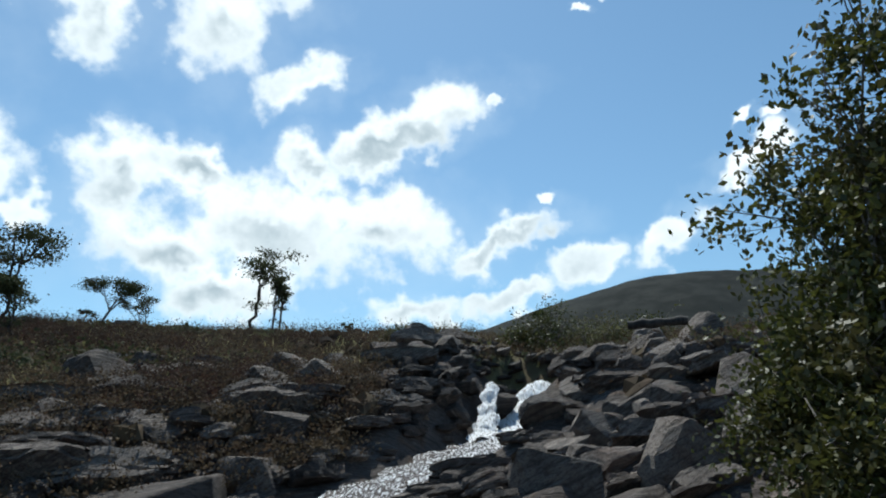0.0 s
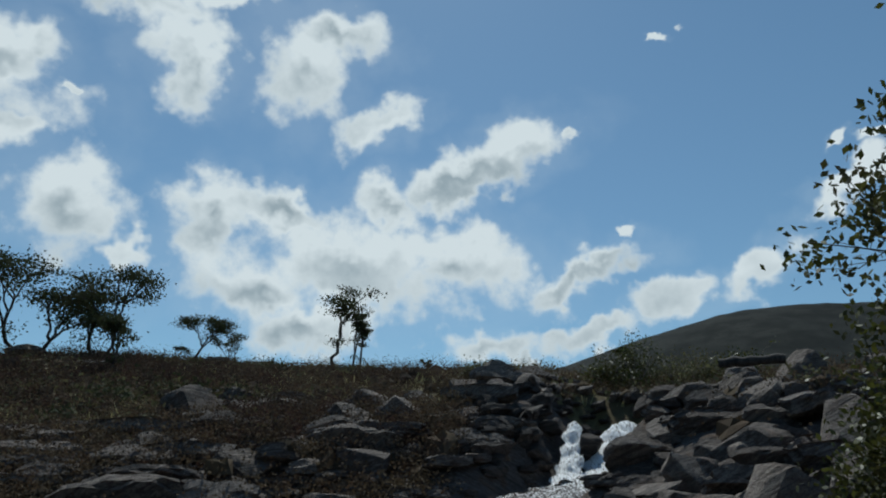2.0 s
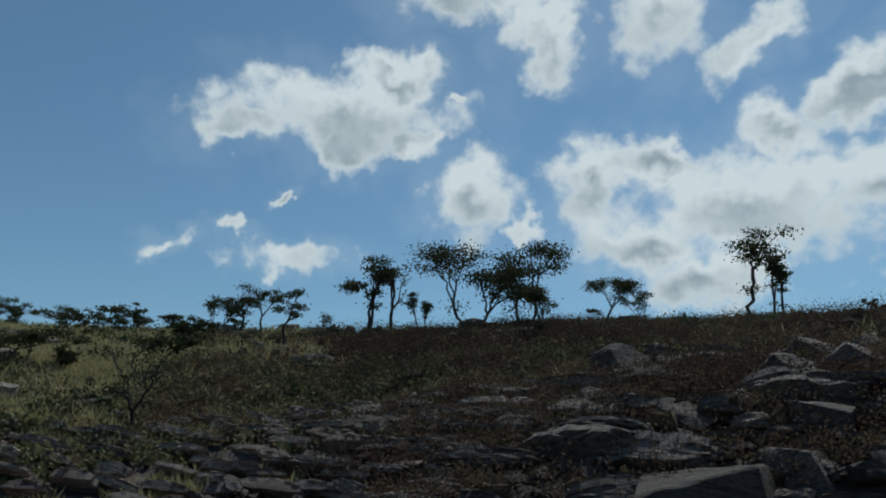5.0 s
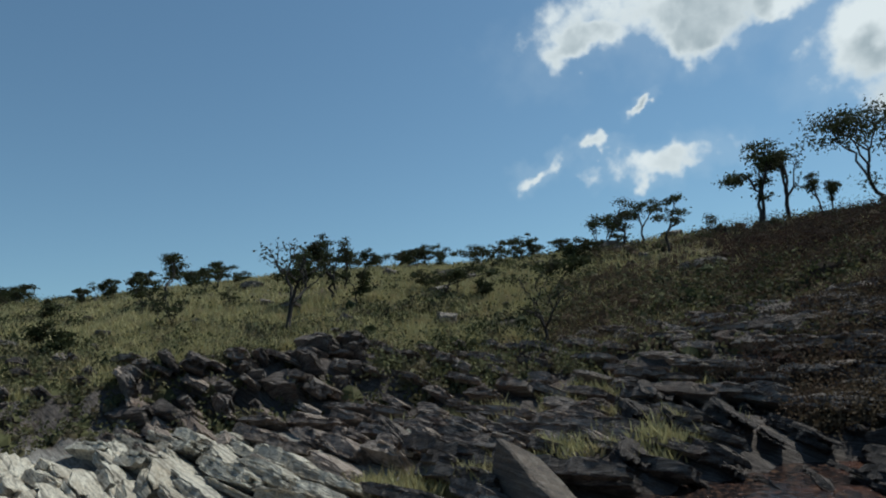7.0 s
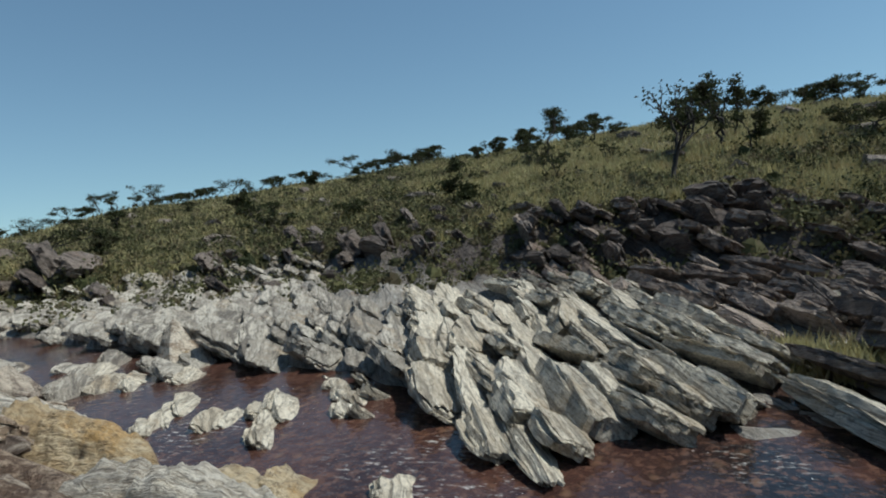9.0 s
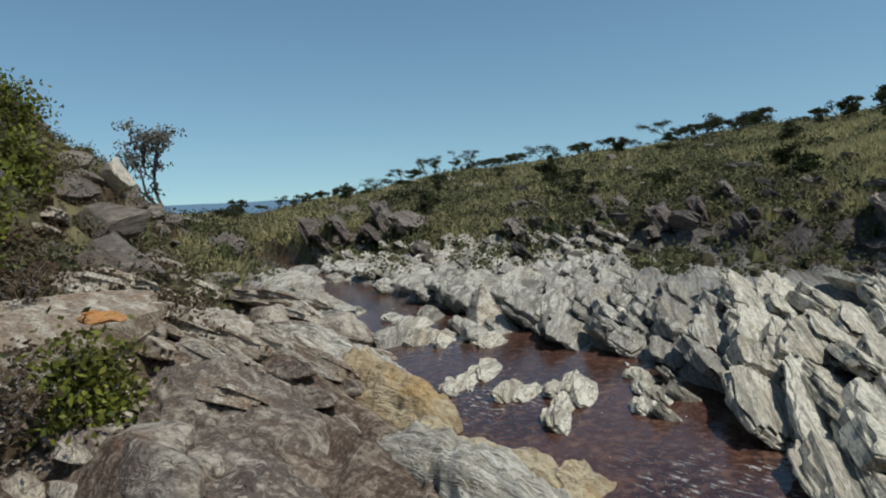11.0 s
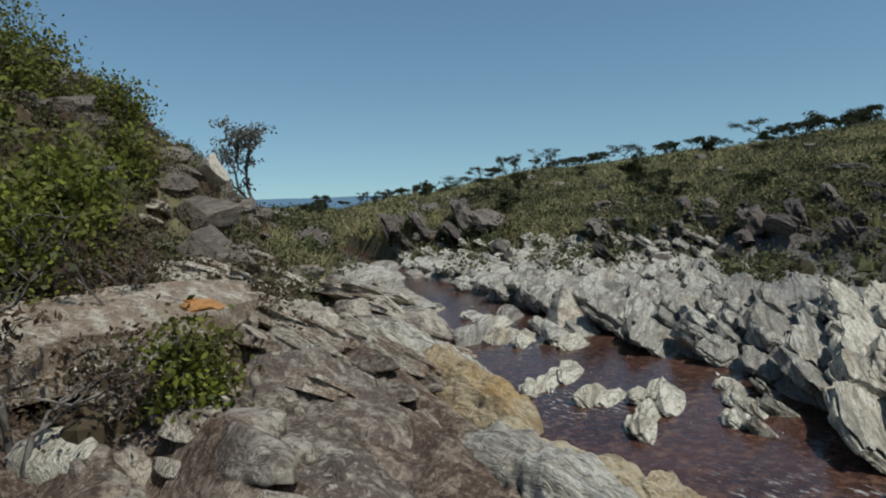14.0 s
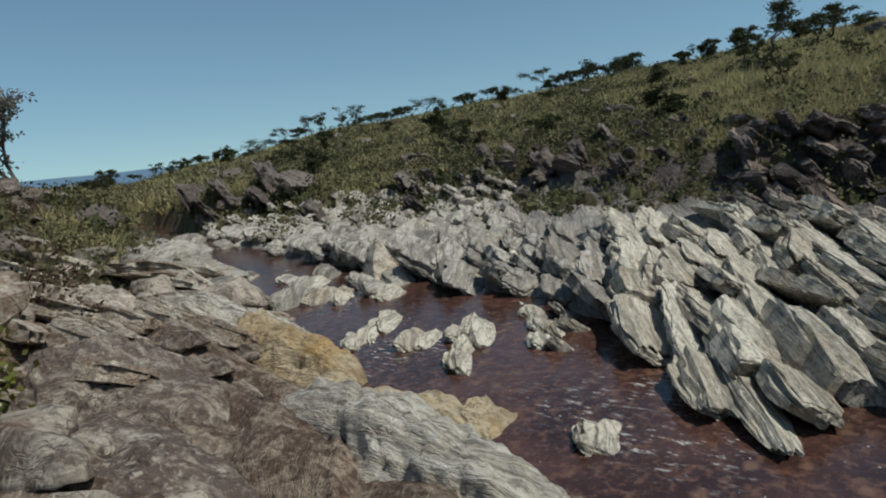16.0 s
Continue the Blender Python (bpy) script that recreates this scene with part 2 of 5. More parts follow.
M_BROWN = rock_material("brown_quartzite", (0.58, 0.5, 0.4), (0.15, 0.11, 0.085), (0.068, 0.05, 0.043), (0.16, 0.095, 0.065), 0.6, 4.0, 35.0, 0.7, 0.85)
M_FOLD = rock_material("white_folded_quartzite", (0.8, 0.75, 0.65), (0.46, 0.4, 0.31), (0.12, 0.095, 0.08), (0.3, 0.2, 0.12), 0.4, 4.0, 62.0, 0.16, 0.3)
M_OCHRE = rock_material("ochre_quartzite", (0.6, 0.5, 0.34), (0.4, 0.29, 0.16), (0.12, 0.09, 0.07), (0.5, 0.3, 0.1), 0.7, 4.0, 35.0, 0.5)
M_HILL = rock_material("hill_boulder", (0.29, 0.25, 0.205), (0.15, 0.12, 0.096), (0.075, 0.062, 0.057), (0.22, 0.14, 0.09), 0.3, 100.0, 25.0)


def ground_material():
    m, n = material("river_bank_ground")
    pos, beds = strata(n, FAR_STRIKE, FAR_DIP)
    pale, h1 = rock_colour(n, pos, beds, (0.52, 0.5, 0.45), (0.34, 0.31, 0.27), (0.09, 0.08, 0.075), (0.32, 0.19, 0.1), 0.5)
    dark, h2 = rock_colour(n, pos, beds, (0.2, 0.175, 0.155), (0.12, 0.1, 0.09), (0.04, 0.034, 0.03), (0.2, 0.11, 0.06), 0.4)
    soil = n.mix(n.smooth(n.noise(pos, 0.6, 5.0, 0.6), 0.38, 0.62), (0.12, 0.103, 0.056), (0.2, 0.175, 0.09))
    soil = n.mix(n.smooth(n.noise(pos, 3.5, 5.0, 0.65), 0.5, 0.68), soil, (0.075, 0.058, 0.042))
    soil = n.mix(n.math("MULTIPLY", n.smooth(n.noise(pos, 0.25, 4.0, 0.6), 0.5, 0.66), 0.6), soil, (0.105, 0.065, 0.042))
    r = n.put("ShaderNodeAttribute", attribute_name="rock").outputs["Fac"]
    p = n.put("ShaderNodeAttribute", attribute_name="pale").outputs["Fac"]
    _, turned = strata(n, 4.0, 34.0)
    home, h3 = rock_colour(n, pos, turned, (0.43, 0.34, 0.258), (0.115, 0.077, 0.056), (0.05, 0.037, 0.033), (0.15, 0.09, 0.065), 0.75, 0.5, (1.0, 2.0, 4.0), 0.6)
    rk = n.mix(n.put("ShaderNodeAttribute", attribute_name="home").outputs["Fac"], n.mix(p, dark, pale), home)
    edge = n.math("ADD", r, n.math("MULTIPLY", n.math("SUBTRACT", n.noise(pos, 1.6, 5.0, 0.6), 0.5), 0.9))
    f = n.smooth(edge, 0.4, 0.6)
    finish(n, n.mix(f, soil, rk), 0.9, n.math("ADD", h1, n.noise(pos, 12.0, 4.0, 0.6)), 0.7, 0.06, **{"Specular IOR Level": 0.15})
    return m


def leaf_material(name, a, b, c, gloss=0.45):
    m, n = material(name)
    isl = n.put("ShaderNodeNewGeometry").outputs["Random Per Island"]
    pos = n.put("ShaderNodeNewGeometry").outputs["Position"]
    col = n.mix(isl, a, b)
    col = n.mix(n.smooth(n.noise(pos, 1.4, 3.0), 0.45, 0.65), col, c)
    d = n.put("ShaderNodeBsdfPrincipled", {"Base Color": col, "Roughness": gloss, "Specular IOR Level": 0.3 if gloss < 0.6 else 0.15})
    t = n.put("ShaderNodeBsdfTranslucent", {"Color": col})
    n.put("ShaderNodeOutputMaterial", {0: n.put("ShaderNodeMixShader", {0: 0.3, 1: d.outputs[0], 2: t.outputs[0]}).outputs[0]})
    return m


def bark_material(name, a, b):
    m, n = material(name)
    pos = n.put("ShaderNodeNewGeometry").outputs["Position"]
    s = n.noise(n.put("ShaderNodeMapping", {"Vector": pos, "Scale": (14, 14, 4)}).outputs[0], 1.0, 5.0, 0.65)
    finish(n, n.mix(n.smooth(s, 0.35, 0.65), a, b), 0.9, s, 0.6, 0.02)
    return m


M_GROUND = ground_material()
M_LEAF_DARK = leaf_material("savanna_leaves", (0.028, 0.035, 0.016), (0.065, 0.074, 0.03), (0.045, 0.043, 0.023), 0.8)
M_BRUSH = leaf_material("dark_brush_leaves", (0.028, 0.022, 0.017), (0.07, 0.05, 0.034), (0.062, 0.034, 0.027), 0.9)
M_LEAF_GREEN = leaf_material("broad_green_leaves", (0.055, 0.072, 0.015), (0.235, 0.24, 0.04), (0.12, 0.115, 0.032), 0.6)
M_SCRUB = leaf_material("scrub_leaves", (0.06, 0.064, 0.032), (0.165, 0.162, 0.074), (0.13, 0.108, 0.066), 0.8)
M_SCRUB_DRY = leaf_material("dry_scrub_leaves", (0.055, 0.042, 0.028), (0.13, 0.096, 0.058), (0.098, 0.064, 0.042), 0.85)
M_GRASS = leaf_material("dry_grass", (0.29, 0.265, 0.12), (0.5, 0.45, 0.235), (0.36, 0.3, 0.16), 0.85)
# Darker olive copy of the leaves: the upstream bushes' backlit shade in the colour.
M_LEAF_OLIVE_SHADE = leaf_material("shaded_olive_leaves", (0.028, 0.036, 0.01), (0.11, 0.115, 0.026), (0.06, 0.055, 0.02), 0.5)
M_LEAF_ASH = leaf_material("ash_grey_leaves", (0.1, 0.095, 0.08), (0.24, 0.23, 0.2), (0.16, 0.15, 0.12), 0.8)
# Near-black bark for the savanna trees and the log.
M_BARK_DARK = bark_material("near_black_bark", (0.012, 0.01, 0.009), (0.05, 0.042, 0.036))
M_BARK_GREY = bark_material("grey_bark", (0.07, 0.06, 0.05), (0.22, 0.19, 0.165))


def water_material():
    m, n = material("tannin_water")
    pos = n.put("ShaderNodeNewGeometry").outputs["Position"]
    c = n.mix(n.smooth(n.noise(pos, 0.7, 4.0, 0.6), 0.35, 0.65), (0.032, 0.016, 0.014), (0.07, 0.034, 0.026))
    c = n.mix(n.smooth(n.noise(pos, 4.0, 4.0, 0.6), 0.55, 0.7), c, (0.115, 0.055, 0.033))
    c = n.mix(n.math("MULTIPLY", n.put("ShaderNodeAttribute", attribute_name="deep").outputs["Fac"], n.smooth(n.noise(pos, 0.8, 3.0), 0.62, 0.5)), c, (0.012, 0.011, 0.012))
    stones = n.put("ShaderNodeTexVoronoi", {"Vector": n.put("ShaderNodeMapping", {"Vector": pos, "Scale": (1.0, 1.6, 1.0), "Rotation": (0, 0, 0.6)}).outputs[0], "Scale": 3.2}).outputs["Distance"]
    stones = n.math("MULTIPLY", n.smooth(n.math("ADD", stones, n.math("MULTIPLY", n.noise(pos, 9.0, 4.0), 0.5)), 0.55, 0.3), n.smooth(n.noise(pos, 0.55, 2.0), 0.42, 0.6))
    c = n.mix(n.math("MULTIPLY", stones, 0.8), c, (0.17, 0.1, 0.06))
    c = n.mix(n.math("MULTIPLY", n.smooth(n.noise(pos, 11.0, 6.0, 0.7), 0.48, 0.62), 0.6), c, (0.15, 0.08, 0.055))
    white = n.put("ShaderNodeAttribute", attribute_name="riffle").outputs["Fac"]
    # White specks: foam flecks, and sun glints painted into the water colour.
    foam_glint = n.math("MULTIPLY", n.smooth(n.noise(pos, 14.0, 4.0, 0.7), 0.665, 0.7), n.smooth(n.noise(pos, 0.9, 2.0), 0.46, 0.58))
    foam_glint = n.math("MAXIMUM", foam_glint, n.math("MULTIPLY", n.smooth(n.noise(n.put("ShaderNodeMapping", {"Vector": pos, "Scale": (1.8, 0.7, 1.0), "Rotation": (0, 0, 0.35)}).outputs[0], 9.0, 5.0, 0.7), 0.55, 0.66), n.math("MULTIPLY", white, 0.6)))
    c = n.mix(foam_glint, c, (0.7, 0.68, 0.64))
    h = n.math("ADD", n.noise(pos, 5.0, 3.0, 0.6), n.math("MULTIPLY", n.noise(pos, 18.0, 2.0), 0.35))
    finish(n, c, n.math("ADD", 0.06, n.math("MULTIPLY", foam_glint, 0.6)), h, 0.28, 0.05, **{"IOR": 1.33})
    return m


def foam_material():
    m, n = material("white_water")
    pos = n.put("ShaderNodeNewGeometry").outputs["Position"]
    s = n.noise(n.put("ShaderNodeMapping", {"Vector": pos, "Scale": (13.0, 4.0, 3.0)}).outputs[0], 1.6, 6.0, 0.7)
    w = n.put("ShaderNodeAttribute", attribute_name="white").outputs["Fac"]
    f = n.smooth(n.math("ADD", s, n.math("MULTIPLY", w, 0.2)), 0.5, 0.74)
    c = n.mix(f, (0.1, 0.075, 0.06), (0.86, 0.87, 0.88))
    finish(n, c, n.math("ADD", 0.12, n.math("MULTIPLY", f, 0.4)), s, 0.8, 0.08)
    return m


M_WATER, M_FOAM = water_material(), foam_material()

# ---- noise, meshes and parts ----


def vn(x, y, seed=0):
    """Smooth value noise, -1 to 1."""
    ix, iy = np.floor(x).astype(np.int64), np.floor(y).astype(np.int64)
    fx, fy = x - ix, y - iy
    fx, fy = fx * fx * (3 - 2 * fx), fy * fy * (3 - 2 * fy)

    def h(a, b):
        k = (a * 374761393 + b * 668265263 + seed * 974711) & 0xFFFFFFFF
        k = ((k ^ (k >> 13)) * 1274126177) & 0xFFFFFFFF
        return ((k ^ (k >> 16)) & 0xFFFF) / 32767.5 - 1
    return (h(ix, iy) * (1 - fx) + h(ix + 1, iy) * fx) * (1 - fy) + (h(ix, iy + 1) * (1 - fx) + h(ix + 1, iy + 1) * fx) * fy


def fbm(x, y, seed=0, octaves=4):
    s, a = 0, 1.0
    for k in range(octaves):
        s, a = s + a * vn(x * 2 ** k + 17.3 * k, y * 2 ** k - 9.1 * k, seed + k), a * 0.5
    return s / 1.9


def sstep(v, a, b):
    t = np.clip((v - a) / (b - a), 0, 1)
    return t * t * (3 - 2 * t)


def mesh(name, verts, faces, smooth=False):
    me = bpy.data.meshes.new(name)
    verts, faces = np.asarray(verts, np.float32), np.asarray(faces, np.int32)
    k = faces.shape[1]
    me.vertices.add(len(verts))
    me.vertices.foreach_set("co", verts.ravel())
    me.loops.add(faces.size)
    me.loops.foreach_set("vertex_index", faces.ravel())
    me.polygons.add(len(faces))
    me.polygons.foreach_set("loop_start", np.arange(0, faces.size, k, dtype=np.int32))
    me.update(calc_edges=True)
    me.validate()
    me.polygons.foreach_set("use_smooth", np.full(len(me.polygons), smooth))
    return me


def thing(name, me, mat, label="", category="", group="", kind="", parent=None):
    ob = new(name, me)
    if not me.materials:
        me.materials.append(mat)
    if parent is not None:
        ob.parent = parent
    return tagged(ob, label, category, group, kind)


def join(pieces):
    """Vertices and faces of many pieces in one."""
    vs, fs, k = [], [], 0
    for v, f in pieces:
        vs.append(v)
        fs.append(np.asarray(f) + k)
        k += len(v)
    return np.concatenate(vs), np.concatenate(fs)


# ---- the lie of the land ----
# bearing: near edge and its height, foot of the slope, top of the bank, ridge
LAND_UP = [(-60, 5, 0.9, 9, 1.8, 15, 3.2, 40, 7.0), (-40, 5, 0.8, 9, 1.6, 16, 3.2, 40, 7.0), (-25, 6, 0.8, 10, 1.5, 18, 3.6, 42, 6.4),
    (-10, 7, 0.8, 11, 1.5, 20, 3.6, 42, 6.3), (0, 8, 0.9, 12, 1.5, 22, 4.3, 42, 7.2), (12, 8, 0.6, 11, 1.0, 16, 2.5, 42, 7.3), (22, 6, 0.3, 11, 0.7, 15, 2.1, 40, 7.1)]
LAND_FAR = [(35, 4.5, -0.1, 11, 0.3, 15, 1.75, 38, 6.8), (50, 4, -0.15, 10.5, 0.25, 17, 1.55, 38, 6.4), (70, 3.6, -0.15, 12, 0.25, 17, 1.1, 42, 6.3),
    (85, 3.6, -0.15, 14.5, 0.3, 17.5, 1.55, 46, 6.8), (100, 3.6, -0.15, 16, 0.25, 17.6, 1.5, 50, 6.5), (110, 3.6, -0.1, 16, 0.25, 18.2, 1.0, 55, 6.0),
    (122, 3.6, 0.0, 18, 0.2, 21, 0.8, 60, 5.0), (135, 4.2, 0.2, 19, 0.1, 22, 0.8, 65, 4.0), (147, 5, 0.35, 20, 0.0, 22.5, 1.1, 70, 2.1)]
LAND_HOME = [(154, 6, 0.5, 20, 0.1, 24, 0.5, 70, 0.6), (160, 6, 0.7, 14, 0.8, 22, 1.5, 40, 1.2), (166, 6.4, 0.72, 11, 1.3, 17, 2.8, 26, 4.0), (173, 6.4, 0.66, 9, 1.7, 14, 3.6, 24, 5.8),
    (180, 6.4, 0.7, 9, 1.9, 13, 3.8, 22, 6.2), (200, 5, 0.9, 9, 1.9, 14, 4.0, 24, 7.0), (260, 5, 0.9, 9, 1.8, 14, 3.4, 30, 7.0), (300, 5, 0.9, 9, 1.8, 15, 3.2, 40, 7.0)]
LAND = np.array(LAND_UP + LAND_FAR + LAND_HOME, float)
# x, y, water level, half width
RIVER = np.array([(2.7, 20, 3.0, 1.1), (2.2, 18, 2.3, 1.1), (1.6, 16.6, 1.7, 0.85), (0.7, 14, 1.36, 0.9), (-0.6, 11, 1.0, 1.1), (-3.6, 8.8, 0.35, 1.3),
    (-5.4, 6.6, 0, 1.7), (-5.1, 3, 0, 1.2), (-4.6, 0.3, 0, 0.75), (-4.25, -1.2, 0, 0.7), (-4.9, -3.2, 0, 1.2), (-5.8, -5, 0, 1.5), (-6.8, -7.5, 0, 1.1), (-7.6, -10.5, 0, 0.75), (-9, -15, 0, 0.75), (-10.5, -20, 0, 0.6), (-12, -25, 0, 0.5)])


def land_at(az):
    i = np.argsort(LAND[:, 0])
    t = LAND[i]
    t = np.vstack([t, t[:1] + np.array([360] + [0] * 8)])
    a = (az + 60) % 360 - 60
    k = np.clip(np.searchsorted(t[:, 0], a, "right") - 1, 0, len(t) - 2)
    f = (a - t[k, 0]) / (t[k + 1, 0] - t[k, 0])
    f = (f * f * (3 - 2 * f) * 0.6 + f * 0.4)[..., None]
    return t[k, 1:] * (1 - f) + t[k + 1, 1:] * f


def river_at(x, y):
    """Distance from the stream's line, its level and half width there."""
    best = np.full(x.shape, 1e9)
    lev, wid = np.zeros(x.shape), np.ones(x.shape)
    for a, b in zip(RIVER[:-1], RIVER[1:]):
        dx, dy = b[0] - a[0], b[1] - a[1]
        s = np.clip(((x - a[0]) * dx + (y - a[1]) * dy) / (dx * dx + dy * dy), 0, 1)
        d = np.hypot(x - a[0] - s * dx, y - a[1] - s * dy)
        m = d < best
        best = np.where(m, d, best)
        lev, wid = np.where(m, a[2] + s * (b[2] - a[2]), lev), np.where(m, a[3] + s * (b[3] - a[3]), wid)
    return best, lev, wid


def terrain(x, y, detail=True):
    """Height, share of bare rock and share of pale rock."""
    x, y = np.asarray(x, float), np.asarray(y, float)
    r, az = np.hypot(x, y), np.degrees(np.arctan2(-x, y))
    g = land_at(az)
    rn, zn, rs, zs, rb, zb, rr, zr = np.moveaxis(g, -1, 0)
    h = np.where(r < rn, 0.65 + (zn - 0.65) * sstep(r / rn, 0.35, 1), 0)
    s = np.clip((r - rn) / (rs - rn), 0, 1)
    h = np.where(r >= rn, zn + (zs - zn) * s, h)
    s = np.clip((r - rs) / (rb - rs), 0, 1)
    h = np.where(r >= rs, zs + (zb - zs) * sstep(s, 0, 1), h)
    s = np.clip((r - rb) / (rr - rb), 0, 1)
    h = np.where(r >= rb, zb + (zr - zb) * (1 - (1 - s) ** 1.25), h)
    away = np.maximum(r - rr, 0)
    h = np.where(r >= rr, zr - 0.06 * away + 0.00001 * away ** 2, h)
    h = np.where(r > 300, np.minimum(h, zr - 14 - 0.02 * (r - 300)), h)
    rock = 1 - sstep(r / rb + 0.14 * fbm(x / 3, y / 3, 5), 0.9, 1.08)
    rock = np.where((az > 155) | (az < -95), np.maximum(rock * sstep(r, 14, 5), 0.35 * sstep(fbm(x / 2.2, y / 2.2, 8), 0.1, 0.4)), rock)
    pale = sstep(az, 62, 80) * (1 - sstep(r / rs, 0.85, 1.05)) + sstep(az, 108, 120) * (1 - sstep(r / rb, 0.85, 1.05)) * 0.8
    pale = np.clip(np.where(az > 155, 1 - sstep(r, 7, 12), pale), 0, 1)
    d, lv, w = river_at(x, y)
    carve = 1 - sstep(d / w, 0.75, 1.9)
    bed = lv - 0.34 + 0.22 * np.clip(d / w, 0, 2) ** 2
    h = h * (1 - carve) + np.minimum(bed, np.where(lv > 0.02, bed, h + 0.4)) * carve
    if detail:
        k = radians(FAR_STRIKE)
        u = x * math.cos(k) + y * math.sin(k)
        v = -x * math.sin(k) + y * math.cos(k)
        q = u / 0.85 + 0.5 * fbm(x / 1.7, y / 1.7, 3) + 0.25 * vn(v / 0.9, u / 0.5, 12)
        saw = q - np.floor(q)
        saw = np.where(saw < 0.22, saw / 0.22, (1 - saw) / 0.78)
        block = vn(np.floor(q) * 7.3 + v / 1.1, v / 1.3, 21)
        relief = (saw * 0.26 + 0.16 * block - 0.1) * (0.5 + 0.8 * np.clip(fbm(x / 2.5, y / 2.5, 31) + 0.5, 0, 1.4))
        calm = 1 - 0.75 * carve
        calm = calm * np.where((az > 74) & (az < 140) & (r < 15), 0.35, 1.0)
        h = h + rock * relief * calm * sstep(r, 2.0, 3.5)
        a = radians(6.0)
        c = x * math.cos(a) + y * math.sin(a)
        q2 = c / 1.25 + 0.4 * fbm(x / 2.2, y / 4.5, 34)
        bend = q2 - np.floor(q2)
        bend = np.where(bend < 0.65, bend / 0.65, (1 - bend) / 0.35)
        fold = (0.3 * np.sin(bend * np.pi / 2) - 0.17) + 0.1 * fbm(x / 0.7, y / 1.2, 36) + 0.025 * np.round(6 * vn(x / 0.35, y / 1.4, 37))
        side = ((az > 116) & (r < 7) | (az > 140) & (r < 13)) * (1 - carve)
        h = h + side * (fold - relief * 0.8) * sstep(r, 1.6, 3.0)
        h = h + (1 - rock) * (0.22 * fbm(x / 2.6, y / 2.6, 41) + 0.07 * vn(x / 0.5, y / 0.5, 44)) * sstep(r, 8, 14)
        h = h + 0.05 * rock * fbm(x / 0.4, y / 0.4, 51, 3) * sstep(r, 2.0, 3.5)
        h = h + sstep(r, 20, 60) * 0.35 * fbm(x / 9, y / 9, 61)
    home = sstep(az, 120, 150) * (1 - sstep(d / w + 3 * (lv * 0 + (r > 13)), 2.5, 4)) + (az < -60) + (az > 158)
    home = np.where((az > 118) & (r < 6.5) | (az > 150) & (r < 12), 1.0, np.clip(home, 0, 1) * (r < 14))
    return h, rock, pale, np.maximum(home, r < 3.2)


def ground_z(x, y):
    return float(terrain(np.array([x]), np.array([y]))[0][0])


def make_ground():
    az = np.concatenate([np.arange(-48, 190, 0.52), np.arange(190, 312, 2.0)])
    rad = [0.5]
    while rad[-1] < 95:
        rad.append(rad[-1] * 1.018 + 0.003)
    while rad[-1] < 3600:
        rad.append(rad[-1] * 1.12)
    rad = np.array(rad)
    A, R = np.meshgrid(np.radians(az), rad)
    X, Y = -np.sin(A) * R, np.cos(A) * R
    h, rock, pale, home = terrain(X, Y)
    n, m = len(az), len(rad)
    v = np.stack([X, Y, h], -1).reshape(-1, 3)
    i = np.arange(m - 1)[:, None] * n + np.arange(n)[None]
    j = np.arange(m - 1)[:, None] * n + (np.arange(n)[None] + 1) % n
    f = np.stack([i, i + n, j + n, j], -1).reshape(-1, 4)[:, ::-1]
    v = np.vstack([v, [[0, 0, 0.65]]])
    me = mesh("ground", v, f, True)
    bm = bmesh.new()
    bm.from_mesh(me)
    bm.verts.ensure_lookup_table()
    c = bm.verts[len(v) - 1]
    for k in range(n):
        bm.faces.new((c, bm.verts[k], bm.verts[(k + 1) % n]))
    bmesh.ops.recalc_face_normals(bm, faces=bm.faces[:])
    bm.to_mesh(me)
    bm.free()
    for name, val in (("rock", rock), ("pale", pale), ("home", home)):
        a = me.attributes.new(name, "FLOAT", "POINT")
        a.data.foreach_set("value", np.append(val.ravel(), 1.0).astype(np.float32))
    thing("ground", me, M_GROUND, "rocky river bank rising to grassy savanna slopes", "ground", kind="structure")


make_ground()


def make_mountain():
    """The long bare hill upstream."""
    x, y = np.meshgrid(np.linspace(-120, 640, 150), np.linspace(200, 700, 60))
    crest = np.interp(x, [-120, 0, 16, 47, 87, 146, 210, 260, 378, 640], [34, 60, 65, 73, 88, 103, 106, 105, 97, 70])
    z = (crest + 3.0 * fbm(x / 50, y / 90, 70)) * np.exp(-((y - 450) / 150) ** 2) + 2.5 * fbm(x / 30, y / 30, 71) - 6
    v = np.stack([x, y, z], -1).reshape(-1, 3)
    n = x.shape[1]
    i = (np.arange(59)[:, None] * n + np.arange(n - 1)[None]).ravel()
    me = mesh("hill", v, np.stack([i, i + 1, i + n + 1, i + n], -1), True)
    m, nn = material("shaded_far_hill_scrub")
    pos = nn.put("ShaderNodeNewGeometry").outputs["Position"]
    # Scrub kept dark and greyed: cloud shade and haze go into the colour.
    c = nn.mix(nn.smooth(nn.noise(pos, 0.05, 6.0, 0.65), 0.35, 0.65), (0.02, 0.022, 0.021), (0.042, 0.043, 0.039))
    c = nn.mix(nn.smooth(nn.noise(pos, 0.4, 4.0, 0.7), 0.5, 0.65), c, (0.024, 0.027, 0.024))
    finish(nn, c, 1.0, **{"Specular IOR Level": 0.05})
    thing("backdrop_hill", me, m, "long dark scrub-covered hill in the distance", "hill", kind="structure")


